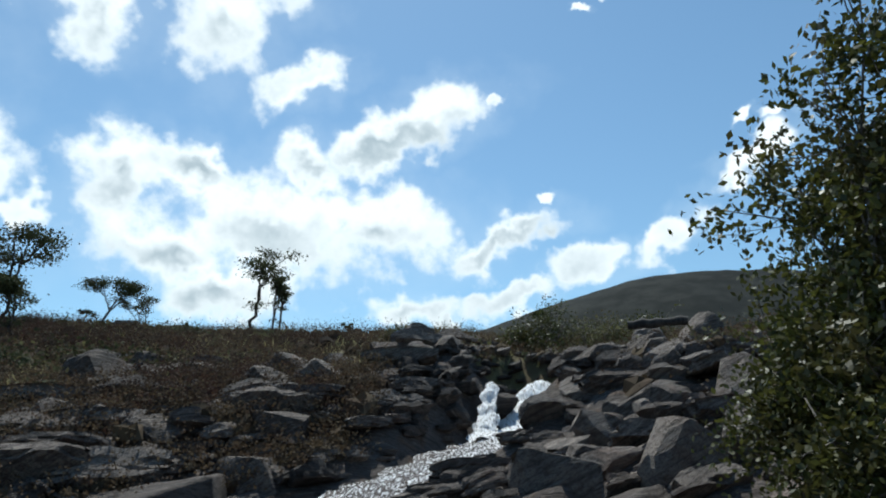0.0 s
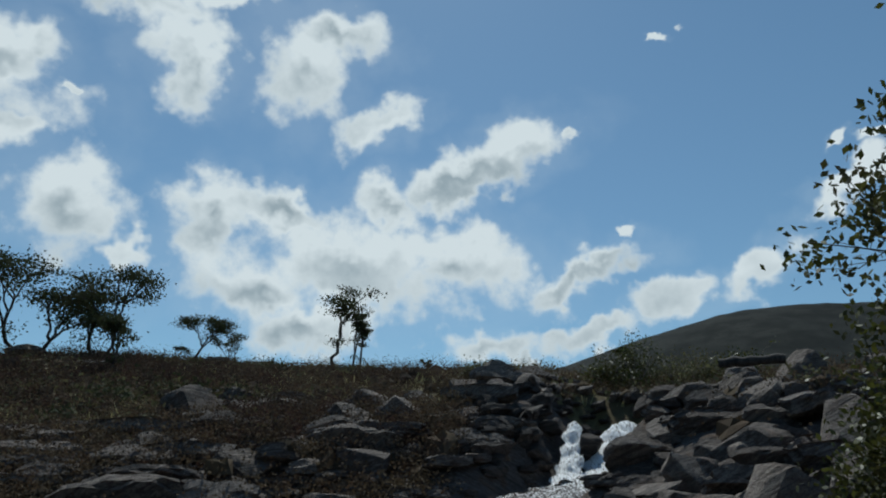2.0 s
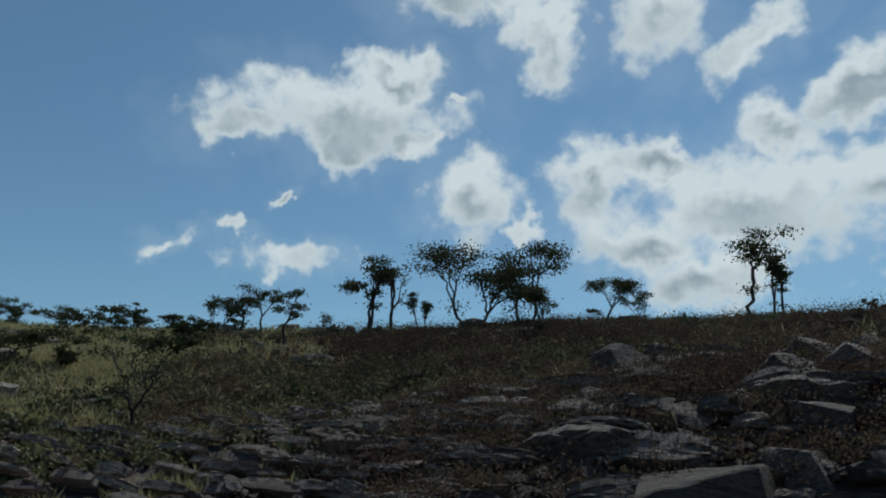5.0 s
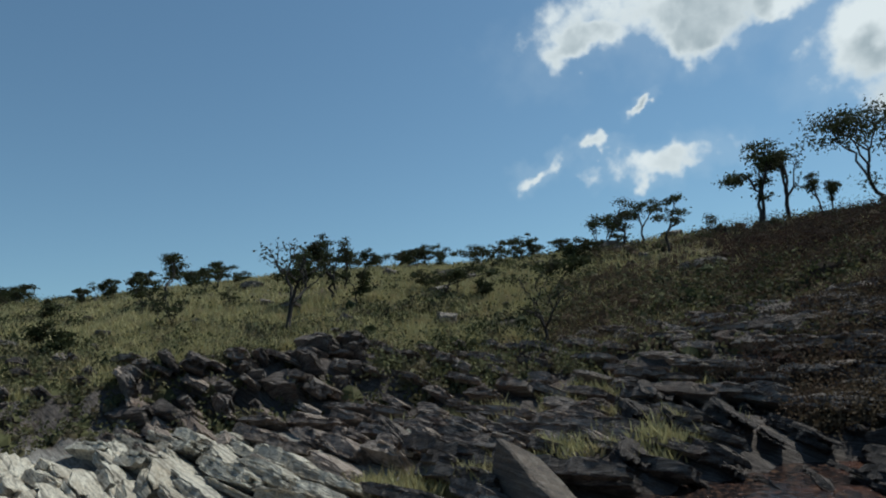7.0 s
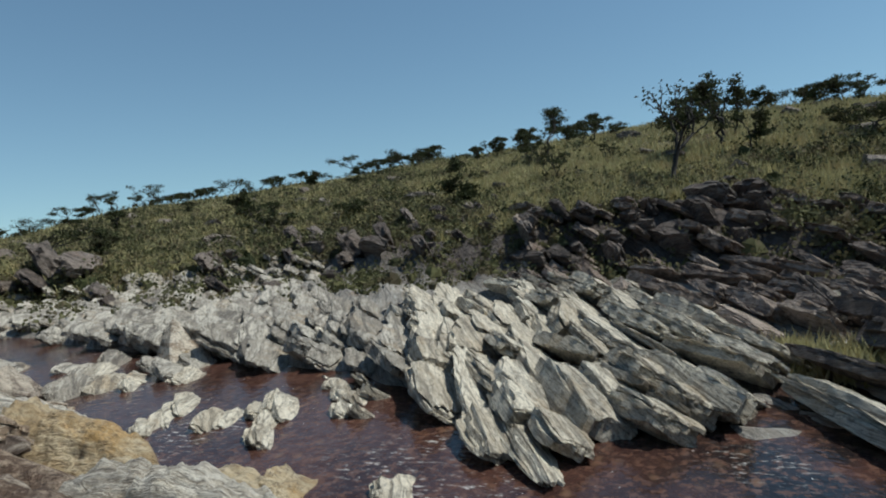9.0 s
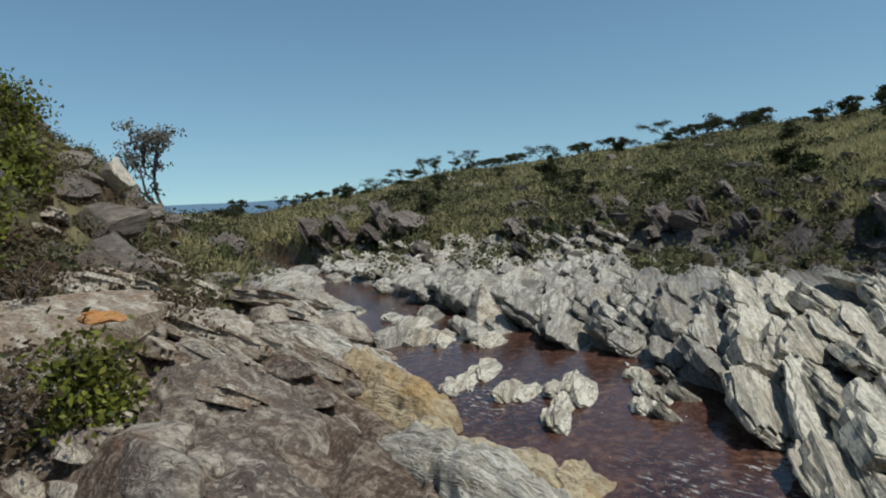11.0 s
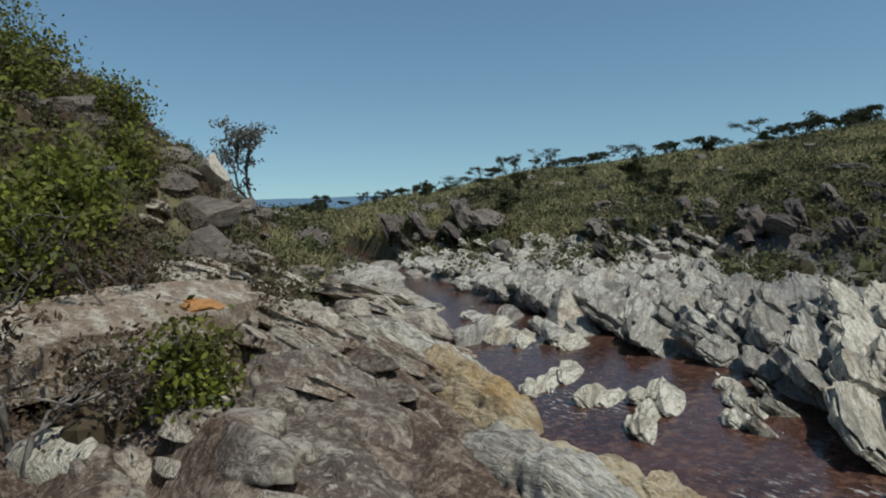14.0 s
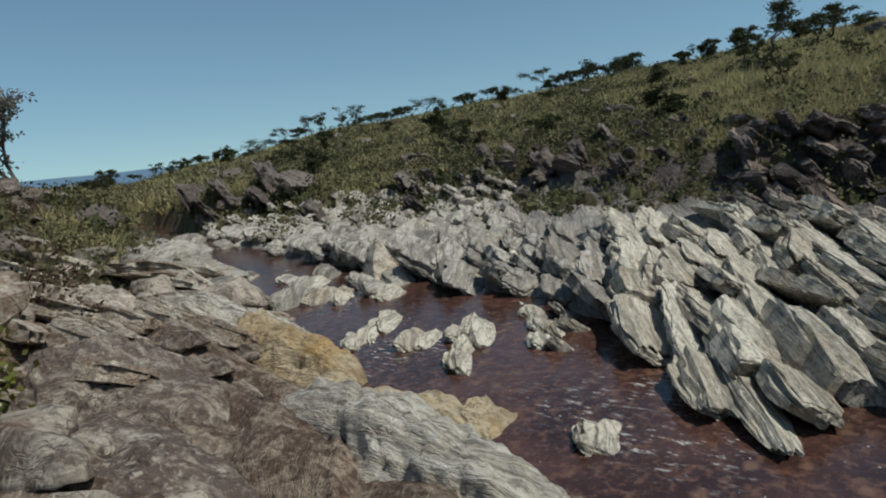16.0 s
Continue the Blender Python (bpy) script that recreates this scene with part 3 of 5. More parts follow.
def make_far_ridge():
    m, n = material("ridge_haze_glow")
    # Blue glow on the ridge itself stands in for haze in the air.
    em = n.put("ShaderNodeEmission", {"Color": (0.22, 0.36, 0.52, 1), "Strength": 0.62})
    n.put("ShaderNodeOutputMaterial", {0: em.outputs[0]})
    az = np.radians(np.linspace(125, 182, 80))
    top = -6 + 9 * fbm(np.linspace(0, 7, 80), np.zeros(80), 81)
    lo = np.stack([-np.sin(az) * 2600, np.cos(az) * 2600, np.full(80, -320.0)], -1)
    hi = np.stack([-np.sin(az) * 2650, np.cos(az) * 2650, top + 2], -1)
    back = np.stack([-np.sin(az) * 2900, np.cos(az) * 2900, np.full(80, -320.0)], -1)
    v = np.concatenate([lo, hi, back])
    i = np.arange(79)
    f = np.concatenate([np.stack([i, i + 1, i + 81, i + 80], -1), np.stack([i + 80, i + 81, i + 161, i + 160], -1)])
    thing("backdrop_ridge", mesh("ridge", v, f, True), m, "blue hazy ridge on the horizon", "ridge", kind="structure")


make_mountain()
make_far_ridge()


def make_water():
    x, y = np.meshgrid(np.arange(-17, -1.9, 0.25), np.arange(-26, 9.3, 0.25))
    v = np.stack([x, y, 0 * x], -1).reshape(-1, 3)
    n = x.shape[1]
    fast = 0 * x
    for px, py, rad in ((-4.8, -5.1, 0.9), (-5.1, -2.3, 0.6), (-4.3, -2.1, 0.4), (-6.3, -7.2, 0.6), (-7.9, -9.9, 0.7), (-5.2, 0.4, 0.5), (-4.7, -2.6, 0.6), (-4.3, -1.6, 0.55), (-5.3, -4.7, 0.6)):
        fast = np.maximum(fast, 1 - sstep(np.hypot(x - px, y - py), rad * 0.3, rad))
    i = (np.arange(x.shape[0] - 1)[:, None] * n + np.arange(n - 1)[None]).ravel()
    me = mesh("pool", v, np.stack([i, i + 1, i + n + 1, i + n], -1), True)
    me.attributes.new("riffle", "FLOAT", "POINT").data.foreach_set("value", fast.ravel().astype(np.float32))
    me.attributes.new("deep", "FLOAT", "POINT").data.foreach_set("value", sstep(y, -1.2, 0.6).ravel().astype(np.float32))
    thing("water_pool", me, M_WATER, "shallow reddish-brown river water between pale rocks", "water", kind="structure")


def make_cascade(name, pts, label):
    """Falling water: a strip with a thick rippled body along a line of x, y, level, half width, whiteness."""
    p = np.array(pts, float)
    t = np.linspace(0, len(p) - 1, 120)
    c = np.stack([np.interp(t, np.arange(len(p)), p[:, k]) for k in range(5)], -1)
    tang = np.gradient(c[:, :2], axis=0)
    tang /= np.linalg.norm(tang, axis=1)[:, None]
    side = np.stack([-tang[:, 1], tang[:, 0]], -1)
    s = np.linspace(-1, 1, 17)
    ragged = 1 + 0.45 * np.where(s < 0, fbm(t[:, None] * 2.2, s * 0, 93, 4), fbm(t[:, None] * 2.2, s * 0 + 5, 94, 4))
    X = c[:, None, 0] + side[:, None, 0] * s * c[:, None, 3] * ragged
    Y = c[:, None, 1] + side[:, None, 1] * s * c[:, None, 3] * ragged
    hop = 0.05 * np.round(2.5 * vn(t[:, None] * 2.6, s * 0.7, 95)) * c[:, None, 4]
    Z = c[:, None, 2] + 0.06 * fbm(X * 4, Y * 2.4, 91) + 0.02 * vn(X * 11, Y * 7, 92) + hop - 0.06 * np.abs(s) ** 3
    v = np.stack([X, Y, Z], -1).reshape(-1, 3)
    i = (np.arange(119)[:, None] * 17 + np.arange(16)[None]).ravel()
    me = mesh(name, v, np.stack([i, i + 1, i + 18, i + 17], -1), True)
    a = me.attributes.new("white", "FLOAT", "POINT")
    a.data.foreach_set("value", np.repeat(c[:, 4], 17).astype(np.float32))
    thing(name, me, M_FOAM, label, "water", kind="structure")


make_water()
# x, y, level, half width, whiteness
FALL_WIDE = [(3.4, 20.4, 3.1, 0.3, 0.5), (3.05, 19.2, 3.02, 0.4, 0.9), (2.8, 18.5, 2.72, 0.42, 1), (2.5, 17.8, 2.3, 0.46, 1), (2.2, 17.1, 1.9, 0.5, 1), (1.7, 16.2, 1.7, 0.55, 0.7), (1.15, 15.3, 1.56, 0.6, 0.35), (0.7, 14.0, 1.42, 0.85, 0.35),
    (0.1, 12.4, 1.24, 1.05, 0.3), (-0.6, 11.0, 1.06, 1.1, 0.25), (-1.9, 9.6, 0.62, 0.9, 0.15), (-3.2, 8.2, 0.2, 0.7, 0.05), (-4.3, 7.2, -0.03, 0.6, 0.0)]
FALL_NARROW = [(1.75, 19.4, 3.0, 0.16, 0.5), (1.66, 18.4, 2.95, 0.2, 0.9), (1.58, 17.9, 2.72, 0.22, 1), (1.48, 17.3, 2.2, 0.24, 1), (1.36, 16.8, 1.86, 0.3, 1), (1.2, 15.9, 1.62, 0.34, 0.8)]
make_cascade("water_cascade", FALL_WIDE, "white water tumbling down dark boulders")
make_cascade("water_cascade_small", FALL_NARROW, "narrow white strand of falling water")


def in_falls(x, y, size):
    """Whether a rock of this size would stand in the falling water."""
    for line in (FALL_WIDE[:11], FALL_NARROW):
        p = np.array(line)
        t = np.linspace(0, len(p) - 1, 60)
        q = np.stack([np.interp(t, np.arange(len(p)), p[:, k]) for k in (0, 1, 3)], -1)
        if np.any(np.hypot(q[:, 0] - x, q[:, 1] - y) < q[:, 2] * 0.9 + 0.4 * size):
            return True
    return False


# ---- rocks ----


def slab(L, W, T, seed, rough=1.0, grid=(12, 6)):
    """A bedded slab: beds broken back unevenly at the ends and along the edges. x runs along it, z across the beds."""
    g = np.random.default_rng(seed)
    beds = g.integers(3, 6)
    cut = np.sort(g.uniform(-0.85, 0.9, beds - 1))
    zs, lay = [-1.0], [0]
    for k, c in enumerate(cut):
        zs += [c - 0.012, c + 0.012]
        lay += [k, k + 1]
    zs, lay = np.array(zs + [1.0]), np.array(lay + [beds - 1])
    nx, ny, nz = grid[0], grid[1], len(zs)
    lin = [np.linspace(-1, 1, nx), np.linspace(-1, 1, ny), zs]
    pts, faces = {}, []

    def vid(i, j, k):
        return pts.setdefault((i, j, k), len(pts))
    for axis, (a, b, c) in enumerate(((nx, ny, nz), (ny, nz, nx), (nz, nx, ny))):
        for end in (0, c - 1):
            for i in range(a - 1):
                for j in range(b - 1):
                    q = []
                    for u, w in ((0, 0), (1, 0), (1, 1), (0, 1)):
                        t = (i + u, j + w, end)
                        t = t if axis == 0 else ((t[2], t[0], t[1]) if axis == 1 else (t[1], t[2], t[0]))
                        q.append(vid(*t))
                    faces.append(q if end else q[::-1])
    ix = np.array(list(pts))
    p = np.stack([lin[0][ix[:, 0]], lin[1][ix[:, 1]], lin[2][ix[:, 2]]], -1)
    bed = lay[ix[:, 2]]
    east, south = p[:, 0] > 0, p[:, 1] > 0
    shift = g.normal(0, 0.07, (beds, 2)) * rough
    ends = g.normal(0, 0.07, (beds, ny, 2)) * rough
    notch = np.repeat(g.normal(0, 0.1, (beds, nx // 2 + 1, 2)), 2, 1)[:, :nx] * rough
    out_x = 1 + ends[bed, ix[:, 1], east.astype(int)] + shift[bed, 0]
    out_y = 1 + notch[bed, ix[:, 0], south.astype(int)] - 0.1 * bed / beds
    point = 1 - g.uniform(0.15, 0.55) * np.abs(p[:, 0]) ** g.uniform(2, 4) * np.where(east, 1, g.uniform(0.2, 1))
    thin = 1 - 0.35 * np.abs(p[:, 0]) ** 3 - 0.12 * (p[:, 1] > 0.5)
    wave = 0.1 * rough * vn(p[:, 0] * 1.7 + seed, p[:, 1] * 1.1 + 3.7 * seed, seed)
    ledge = np.round(3 * vn(p[:, 0] * 1.6 + seed, p[:, 1] * 4.5 + p[:, 0] * 0.8, seed + 9)) / 3
    z = p[:, 2] * thin + wave + 0.16 * p[:, 0] * g.normal() + 0.13 * rough * ledge * (p[:, 2] > 0.9)
    v = np.stack([(p[:, 0] * out_x + 0.1 * p[:, 1] * g.normal()) * L / 2, p[:, 1] * out_y * point * W / 2 + shift[bed, 1] * W * 0.5, z * T / 2], -1)
    v += g.normal(0, 0.004 * rough, v.shape)
    q = np.array(faces)
    return v, np.concatenate([q[:, [0, 1, 2]], q[:, [0, 2, 3]]])


def boulder(a, b, c, seed, cuts=12, rough=0.05, deep=(0.5, 0.8)):
    """A block worn round: a ball cut by flat breaks."""
    g = np.random.default_rng(seed)
    bm = bmesh.new()
    bmesh.ops.create_icosphere(bm, subdivisions=4 if max(a, b, c) > 1.2 else 3, radius=1)
    p = np.array([v.co[:] for v in bm.verts])
    f = np.array([[v.index for v in q.verts] for q in bm.faces])
    bm.free()
    for _ in range(cuts):
        nrm = g.normal(size=3)
        nrm /= np.linalg.norm(nrm)
        over = np.maximum(p @ nrm - g.uniform(*deep), 0)
        p = p - over[:, None] * nrm * 0.98
    p = p * (1 + rough * (vn(p[:, 0] * 3 + p[:, 2] * 2, p[:, 1] * 3 - p[:, 2], seed) + 0.6 * vn(p[:, 0] * 7 - p[:, 2] * 5, p[:, 1] * 7 + p[:, 2] * 6, seed + 1)))[:, None]
    return p * np.array([a, b, c]) / 2 * 1.25, f


def bed_frame(strike, dip, x, y, z, wob=0.0, g=None):
    """A pose whose x runs along the strike and whose z stands across beds that dip to the side of the light."""
    if g is not None:
        strike, dip = strike + g.normal(0, wob), dip + g.normal(0, wob * 0.7)
    s = bearing(strike)
    d = Vector((0, 0, 1)).cross(s)
    if d.dot(bearing(28)) < 0:
        d = -d
    nor = (Vector((0, 0, 1)) * math.cos(radians(dip)) + d * math.sin(radians(dip))).normalized()
    m = Matrix((s, nor.cross(s), nor)).transposed().to_4x4()
    m.translation = (x, y, z)
    return m


def moved(v, m):
    return v @ np.array(m.to_3x3()).T + np.array(m.translation)


SLABS = [slab(1, w, t, 100 + k, 1.0, (9, 6)) for k, (w, t) in enumerate([(0.42, 0.2), (0.5, 0.24), (0.36, 0.26), (0.6, 0.2), (0.45, 0.3), (0.32, 0.18), (0.55, 0.32), (0.4, 0.22), (0.5, 0.16), (0.38, 0.2)])]
FINS = [slab(1, w, t, 150 + k, 1.3, (15, 10)) for k, (w, t) in enumerate([(0.4, 0.2), (0.34, 0.17), (0.46, 0.22), (0.38, 0.16), (0.3, 0.18), (0.44, 0.24), (0.36, 0.15), (0.42, 0.18), (0.5, 0.2), (0.32, 0.2)])]
FOLDS = [slab(1, w, t, 170 + k, 0.45) for k, (w, t) in enumerate([(0.3, 0.12), (0.26, 0.16), (0.36, 0.14), (0.32, 0.1), (0.28, 0.13)])]
BLOCKS = [boulder(1, w, t, 200 + k, 11, 0.04, (0.3, 0.72)) for k, (w, t) in enumerate([(0.8, 0.6), (0.7, 0.7), (0.9, 0.5), (0.65, 0.55), (0.75, 0.45), (0.85, 0.7)])]


def put_rocks(spots, mat, name, label, group, keep, strike, dip, wob, flat=True, kinds=SLABS, sink=0.12, low=-0.12):
    """The nearest `keep` rocks as things of their own, the rest joined."""
    g = np.random.default_rng(len(spots) + int(strike))
    spots = sorted((q for q in spots if q[1] < 8 or not in_falls(*q)), key=lambda s: math.hypot(s[0], s[1]))
    shared, rest = {}, []
    for k, (x, y, size) in enumerate(spots):
        v, f = kinds[g.integers(len(kinds))]
        kk = [i for i, q in enumerate(kinds) if q[0] is v][0]
        m = bed_frame(strike, dip, x, y, max(ground_z(x, y), low) + size * sink, wob, g)
        sc = Matrix.Diagonal((size, size * g.uniform(0.85, 1.25), size * g.uniform(0.85, 1.3), 1))
        if k < keep:
            if kk not in shared:
                shared[kk] = mesh(name, v, f, not flat)
            ob = thing(name, shared[kk], mat, label, "rock", group)
            ob.matrix_world = m @ sc
        else:
            rest.append((moved(v, m @ sc), f))
    if rest:
        v, f = join(rest)
        thing(name + "_field", mesh(name, v, f, not flat), mat, label, "rocks", kind="stuff")


def scatter(n, area, size, seed, wet=True):
    """Places inside bearing and distance limits, thinned to keep apart."""
    g, out = np.random.default_rng(seed), []
    (a0, a1), (r0, r1) = area
    for _ in range(n * 6):
        if len(out) >= n:
            break
        a, r = radians(g.uniform(a0, a1)), math.sqrt(g.uniform(r0 * r0, r1 * r1))
        x, y, s = -math.sin(a) * r, math.cos(a) * r, g.uniform(*size) * g.uniform(0.8, 1.2)
        d, lv, w = river_at(np.array([x]), np.array([y]))
        if not wet and d[0] < w[0] * 1.05 + s * (0.55 if y > 11 else 0.3):
            continue
        if any((x - p) ** 2 + (y - q) ** 2 < (0.3 * (s + t)) ** 2 for p, q, t in out):
            continue
        out.append((x, y, s))
    return out


PLATE_SIZES = [(0.55, 0.42, 0.2), (0.75, 0.5, 0.22), (1.0, 0.58, 0.2), (1.35, 0.62, 0.2), (1.8, 0.66, 0.2), (2.4, 0.7, 0.22)]
PLATES = [(L, slab(L, W * (0.85 + 0.08 * q), T * (0.8 + 0.12 * q), 1000 + 10 * k + q, 0.8, (max(9, int(L / 0.085)), 10))) for k, (L, W, T) in enumerate(PLATE_SIZES) for q in range(5)]


def put_fins(spots, mat, name, label, group, keep, strike=114.0, wob=4.0, seed=5, low=-0.1, dip=34.0):
    """Dipping plates of rock at x, y, length, rise; the nearest `keep` are things of their own, the rest joined."""
    g = np.random.default_rng(seed)
    spots = sorted(spots, key=lambda q: math.hypot(q[0], q[1]))
    base = terrain(np.array([q[0] for q in spots]), np.array([q[1] for q in spots]), False)[0]
    shared, rest = {}, []
    for k, (x, y, L, high) in enumerate(spots):
        best = sorted(range(len(PLATES)), key=lambda i: abs(PLATES[i][0] - L))[:5]
        i = best[g.integers(5)]
        m = bed_frame(strike, dip, x, y, max(float(base[k]), low) + 0.13 * high, wob, g) @ Matrix.Rotation(radians(g.normal(-2.5, 4)), 4, "Y")
        sc = Matrix.Diagonal((L / PLATES[i][0], g.uniform(0.85, 1.2), high * g.uniform(0.8, 1.25), 1))
        v, f = PLATES[i][1]
        if k < keep:
            if i not in shared:
                shared[i] = mesh(name, v, f)
            ob = thing(name, shared[i], mat, label, "rock", group)
            ob.matrix_world = m @ sc
        else:
            rest.append((moved(v, m @ sc), f))
    if rest:
        v, f = join(rest)
        thing(name + "_field", mesh(name, v, f), mat, label, "rocks", kind="stuff")


# the water's edge along the beds: place across the strike, place along it
SHORE = np.array([(-5.5, -11.6), (-3.2, -9.7), (-1.9, -8.6), (-1.2, -8.2), (-0.35, -7.8), (-0.1, -6.5), (0.2, -5.8), (0.7, -4.7), (1.25, -4.6), (1.75, -5.3), (2.1, -4.9), (2.7, -5.3), (3.5, -5.9), (4.2, -7.0), (5.2, -8.0)])


def bed_rows(seed, n0, n1, step, back, length, high, shore=True, strike=114.0, front=0.0):
    """Beds one behind another across the strike, each broken into lengths along it."""
    g, out = np.random.default_rng(seed), []
    a = radians(strike - 90)
    e, w = np.array([math.cos(a), math.sin(a)]), np.array([-math.sin(a), math.cos(a)])
    n = n0
    while n < n1:
        u = (np.interp(n, SHORE[:, 0], SHORE[:, 1]) if shore else front) + g.uniform(-0.4, 0.08)
        first, proud = True, g.uniform(0.65, 1.3)
        while u > back:
            L = g.uniform(*length)
            x, y = e * (u - L / 2) + w * (n + g.normal(0, 0.06))
            out.append((x, y, L, g.uniform(*high) * proud * (1.1 if first else 1)))
            u -= L * g.uniform(0.86, 1.0)
            first = False
        n += step * g.uniform(0.8, 1.2)
    return out


PALE = "pale bedded quartzite slab tilted beside brown water"
put_fins(bed_rows(11, 0.2, 4.3, 0.36, -12.2, (0.75, 2.0), (0.75, 1.35)), M_WHITE, "tilted_rock", PALE, "pale slabs along the water", 170, 114, 6, 11)
put_fins(bed_rows(12, -5.6, -0.15, 0.44, -12.6, (0.6, 1.4), (0.6, 1.3)), M_DULL, "split_rock", "pale split rock with fine bedding above the pool", "split rocks of the pool", 140, 118, 9, 12)
put_rocks(scatter(60, ((76, 128), (7.0, 13.5)), (0.15, 0.45), 31, False), M_WHITE, "rock_chip", "broken pale chips between the slabs", "", 0, FAR_STRIKE, 30, 25, True, SLABS, 0.3)
put_rocks(scatter(16, ((108, 142), (6.0, 12)), (0.15, 0.35), 12, True), M_WHITE, "river_stone", "small pale rock standing in brown water", "stones in the water", 60, 128, 20, 20, True, BLOCKS, 0.0, -0.04)
put_fins([(x, y, L * 1.1, 0.75) for x, y, L in scatter(230, ((122, 153), (11, 21)), (0.5, 1.3), 13, False) + scatter(60, ((128, 153), (9.5, 20)), (0.3, 0.7), 63, True)], M_DULL, "river_rock", "pale angular rock in the river bed", "river bed rocks", 40, 118, 9, 13)
put_fins([(x, y, L, 0.95) for x, y, L in scatter(300, ((36, 104), (11.5, 18.2)), (0.7, 2.0), 14, False) + scatter(90, ((60, 92), (9.5, 12)), (0.6, 1.6), 28, False)], M_DARK, "dark_rock", "dark brown bedded rock slab on the far bank", "dark slabs of the far bank", 60, 112, 7, 14)
put_rocks(scatter(60, ((26, 50), (11, 18.2)), (0.6, 1.6), 29, False), M_GREY, "dark_block", "dark broken rock on the far bank", "dark blocks of the far bank", 10, 106, 38, 11, True, SLABS, 0.1)
put_fins([(x, y, L * 1.15, 1.0) for x, y, L in scatter(80, ((52, 80), (7.4, 11)), (0.7, 1.7), 24, False)], M_GREY, "shore_rock", "grey tilted rock at the edge of the pool", "rocks at the pool", 50, 110, 6, 24)
put_rocks(scatter(120, ((22, 60), (8.6, 13.0)), (0.6, 1.6), 27, True), M_WET_SHADED, "shelf_rock", "dark bedded ledge at the foot of the bank", "ledges of the bank", 60, 70, 36, 9, True, FINS, 0.05)
put_rocks([q for q in scatter(90, ((96, 157), (17.5, 24)), (0.5, 1.5), 15, False) if not 95 < math.degrees(math.atan2(-q[0], q[1])) % 360 < 99.5 and (math.degrees(math.atan2(-q[0], q[1])) % 360 < 130 or q[2] > 1.1)], M_GREY, "bank_rock", "dark broken rock under the scrub", "dark rocks of the far bank", 10, 130, 58, 16, True, SLABS, 0.22)
put_rocks(scatter(90, ((84, 104), (15.6, 18.0)), (0.8, 1.7), 71, False) + scatter(9, ((140, 150), (21, 22.5)), (1.3, 2.0), 72, False), M_GREY, "cliff_rock", "dark upright rock of the low cliff under the grass", "rocks of the low cliff", 60, 118, 56, 14, True, SLABS, 0.2)
put_rocks([q for q in scatter(60, ((-34, 30), (9, 22)), (1.2, 2.1), 36, False) if not in_falls(q[0], q[1] + 0.6, q[2] * 2.2)] + scatter(240, ((-36, 3), (8.5, 24)), (0.35, 1.7), 16, False) + scatter(70, ((3, 34), (9.5, 15.5)), (0.35, 1.5), 26, False), M_GREY, "boulder", "grey-brown angular boulder beside the cascade", "boulders of the cascade", 90, 128, 34, 24, True, SLABS[3:7] + SLABS[3:7] + BLOCKS, 0.07)
put_rocks(scatter(22, ((134, 172), (5.5, 13)), (0.7, 1.7), 17, False), M_TAN, "folded_rock", "weathered tan and white folded rock on the near bank", "folded rocks of the near bank", 22, 4, 30, 7, True, FOLDS + SLABS[:2], 0.02)


def streamside(seed):
    """Blocks along both edges of the falling water."""
    g, out = np.random.default_rng(seed), []
    for x, y, _, w in RIVER[:6]:
        for _ in range(9):
            side = g.choice([-1, 1])
            out.append((x + side * (w * 0.95 + g.uniform(0.0, 0.6)), y + g.uniform(-1.3, 1.3), g.uniform(0.45, 1.1)))
    # the ledge over which the water comes, and the rocks that part it
    out += [(g.uniform(-1.5, 4.2), g.uniform(20.2, 21.6), g.uniform(0.4, 0.8)) for _ in range(34)]
    out += [(g.uniform(-0.9, 1.0), g.uniform(14.6, 20.0), g.uniform(0.5, 1.15)) for _ in range(34)]
    out += [(1.95 + 0.05 * k, 16.9 + 0.35 * k, g.uniform(0.3, 0.5)) for k in range(6)]
    out += [(0.1 - 0.1 * k + g.normal(0, 0.3), 15.2 + 0.45 * k, g.uniform(0.5, 1.0)) for k in range(12)]
    return out


put_rocks([q for q in scatter(130, ((-8, 26), (8.5, 16)), (0.3, 0.8), 66, True) if river_at(np.array([q[0]]), np.array([q[1]]))[0][0] > 0.55], M_GREY, "stream_ledge", "low flat ledge washed by the stream", "ledges of the stream", 60, 150, 14, 10, True, SLABS, 0.06)
put_rocks(streamside(41), M_WET_SHADED, "wet_rock", "dark wet rock at the edge of the falling water", "wet rocks of the cascade", 110, 150, 22, 16, True, SLABS + BLOCKS, 0.1)


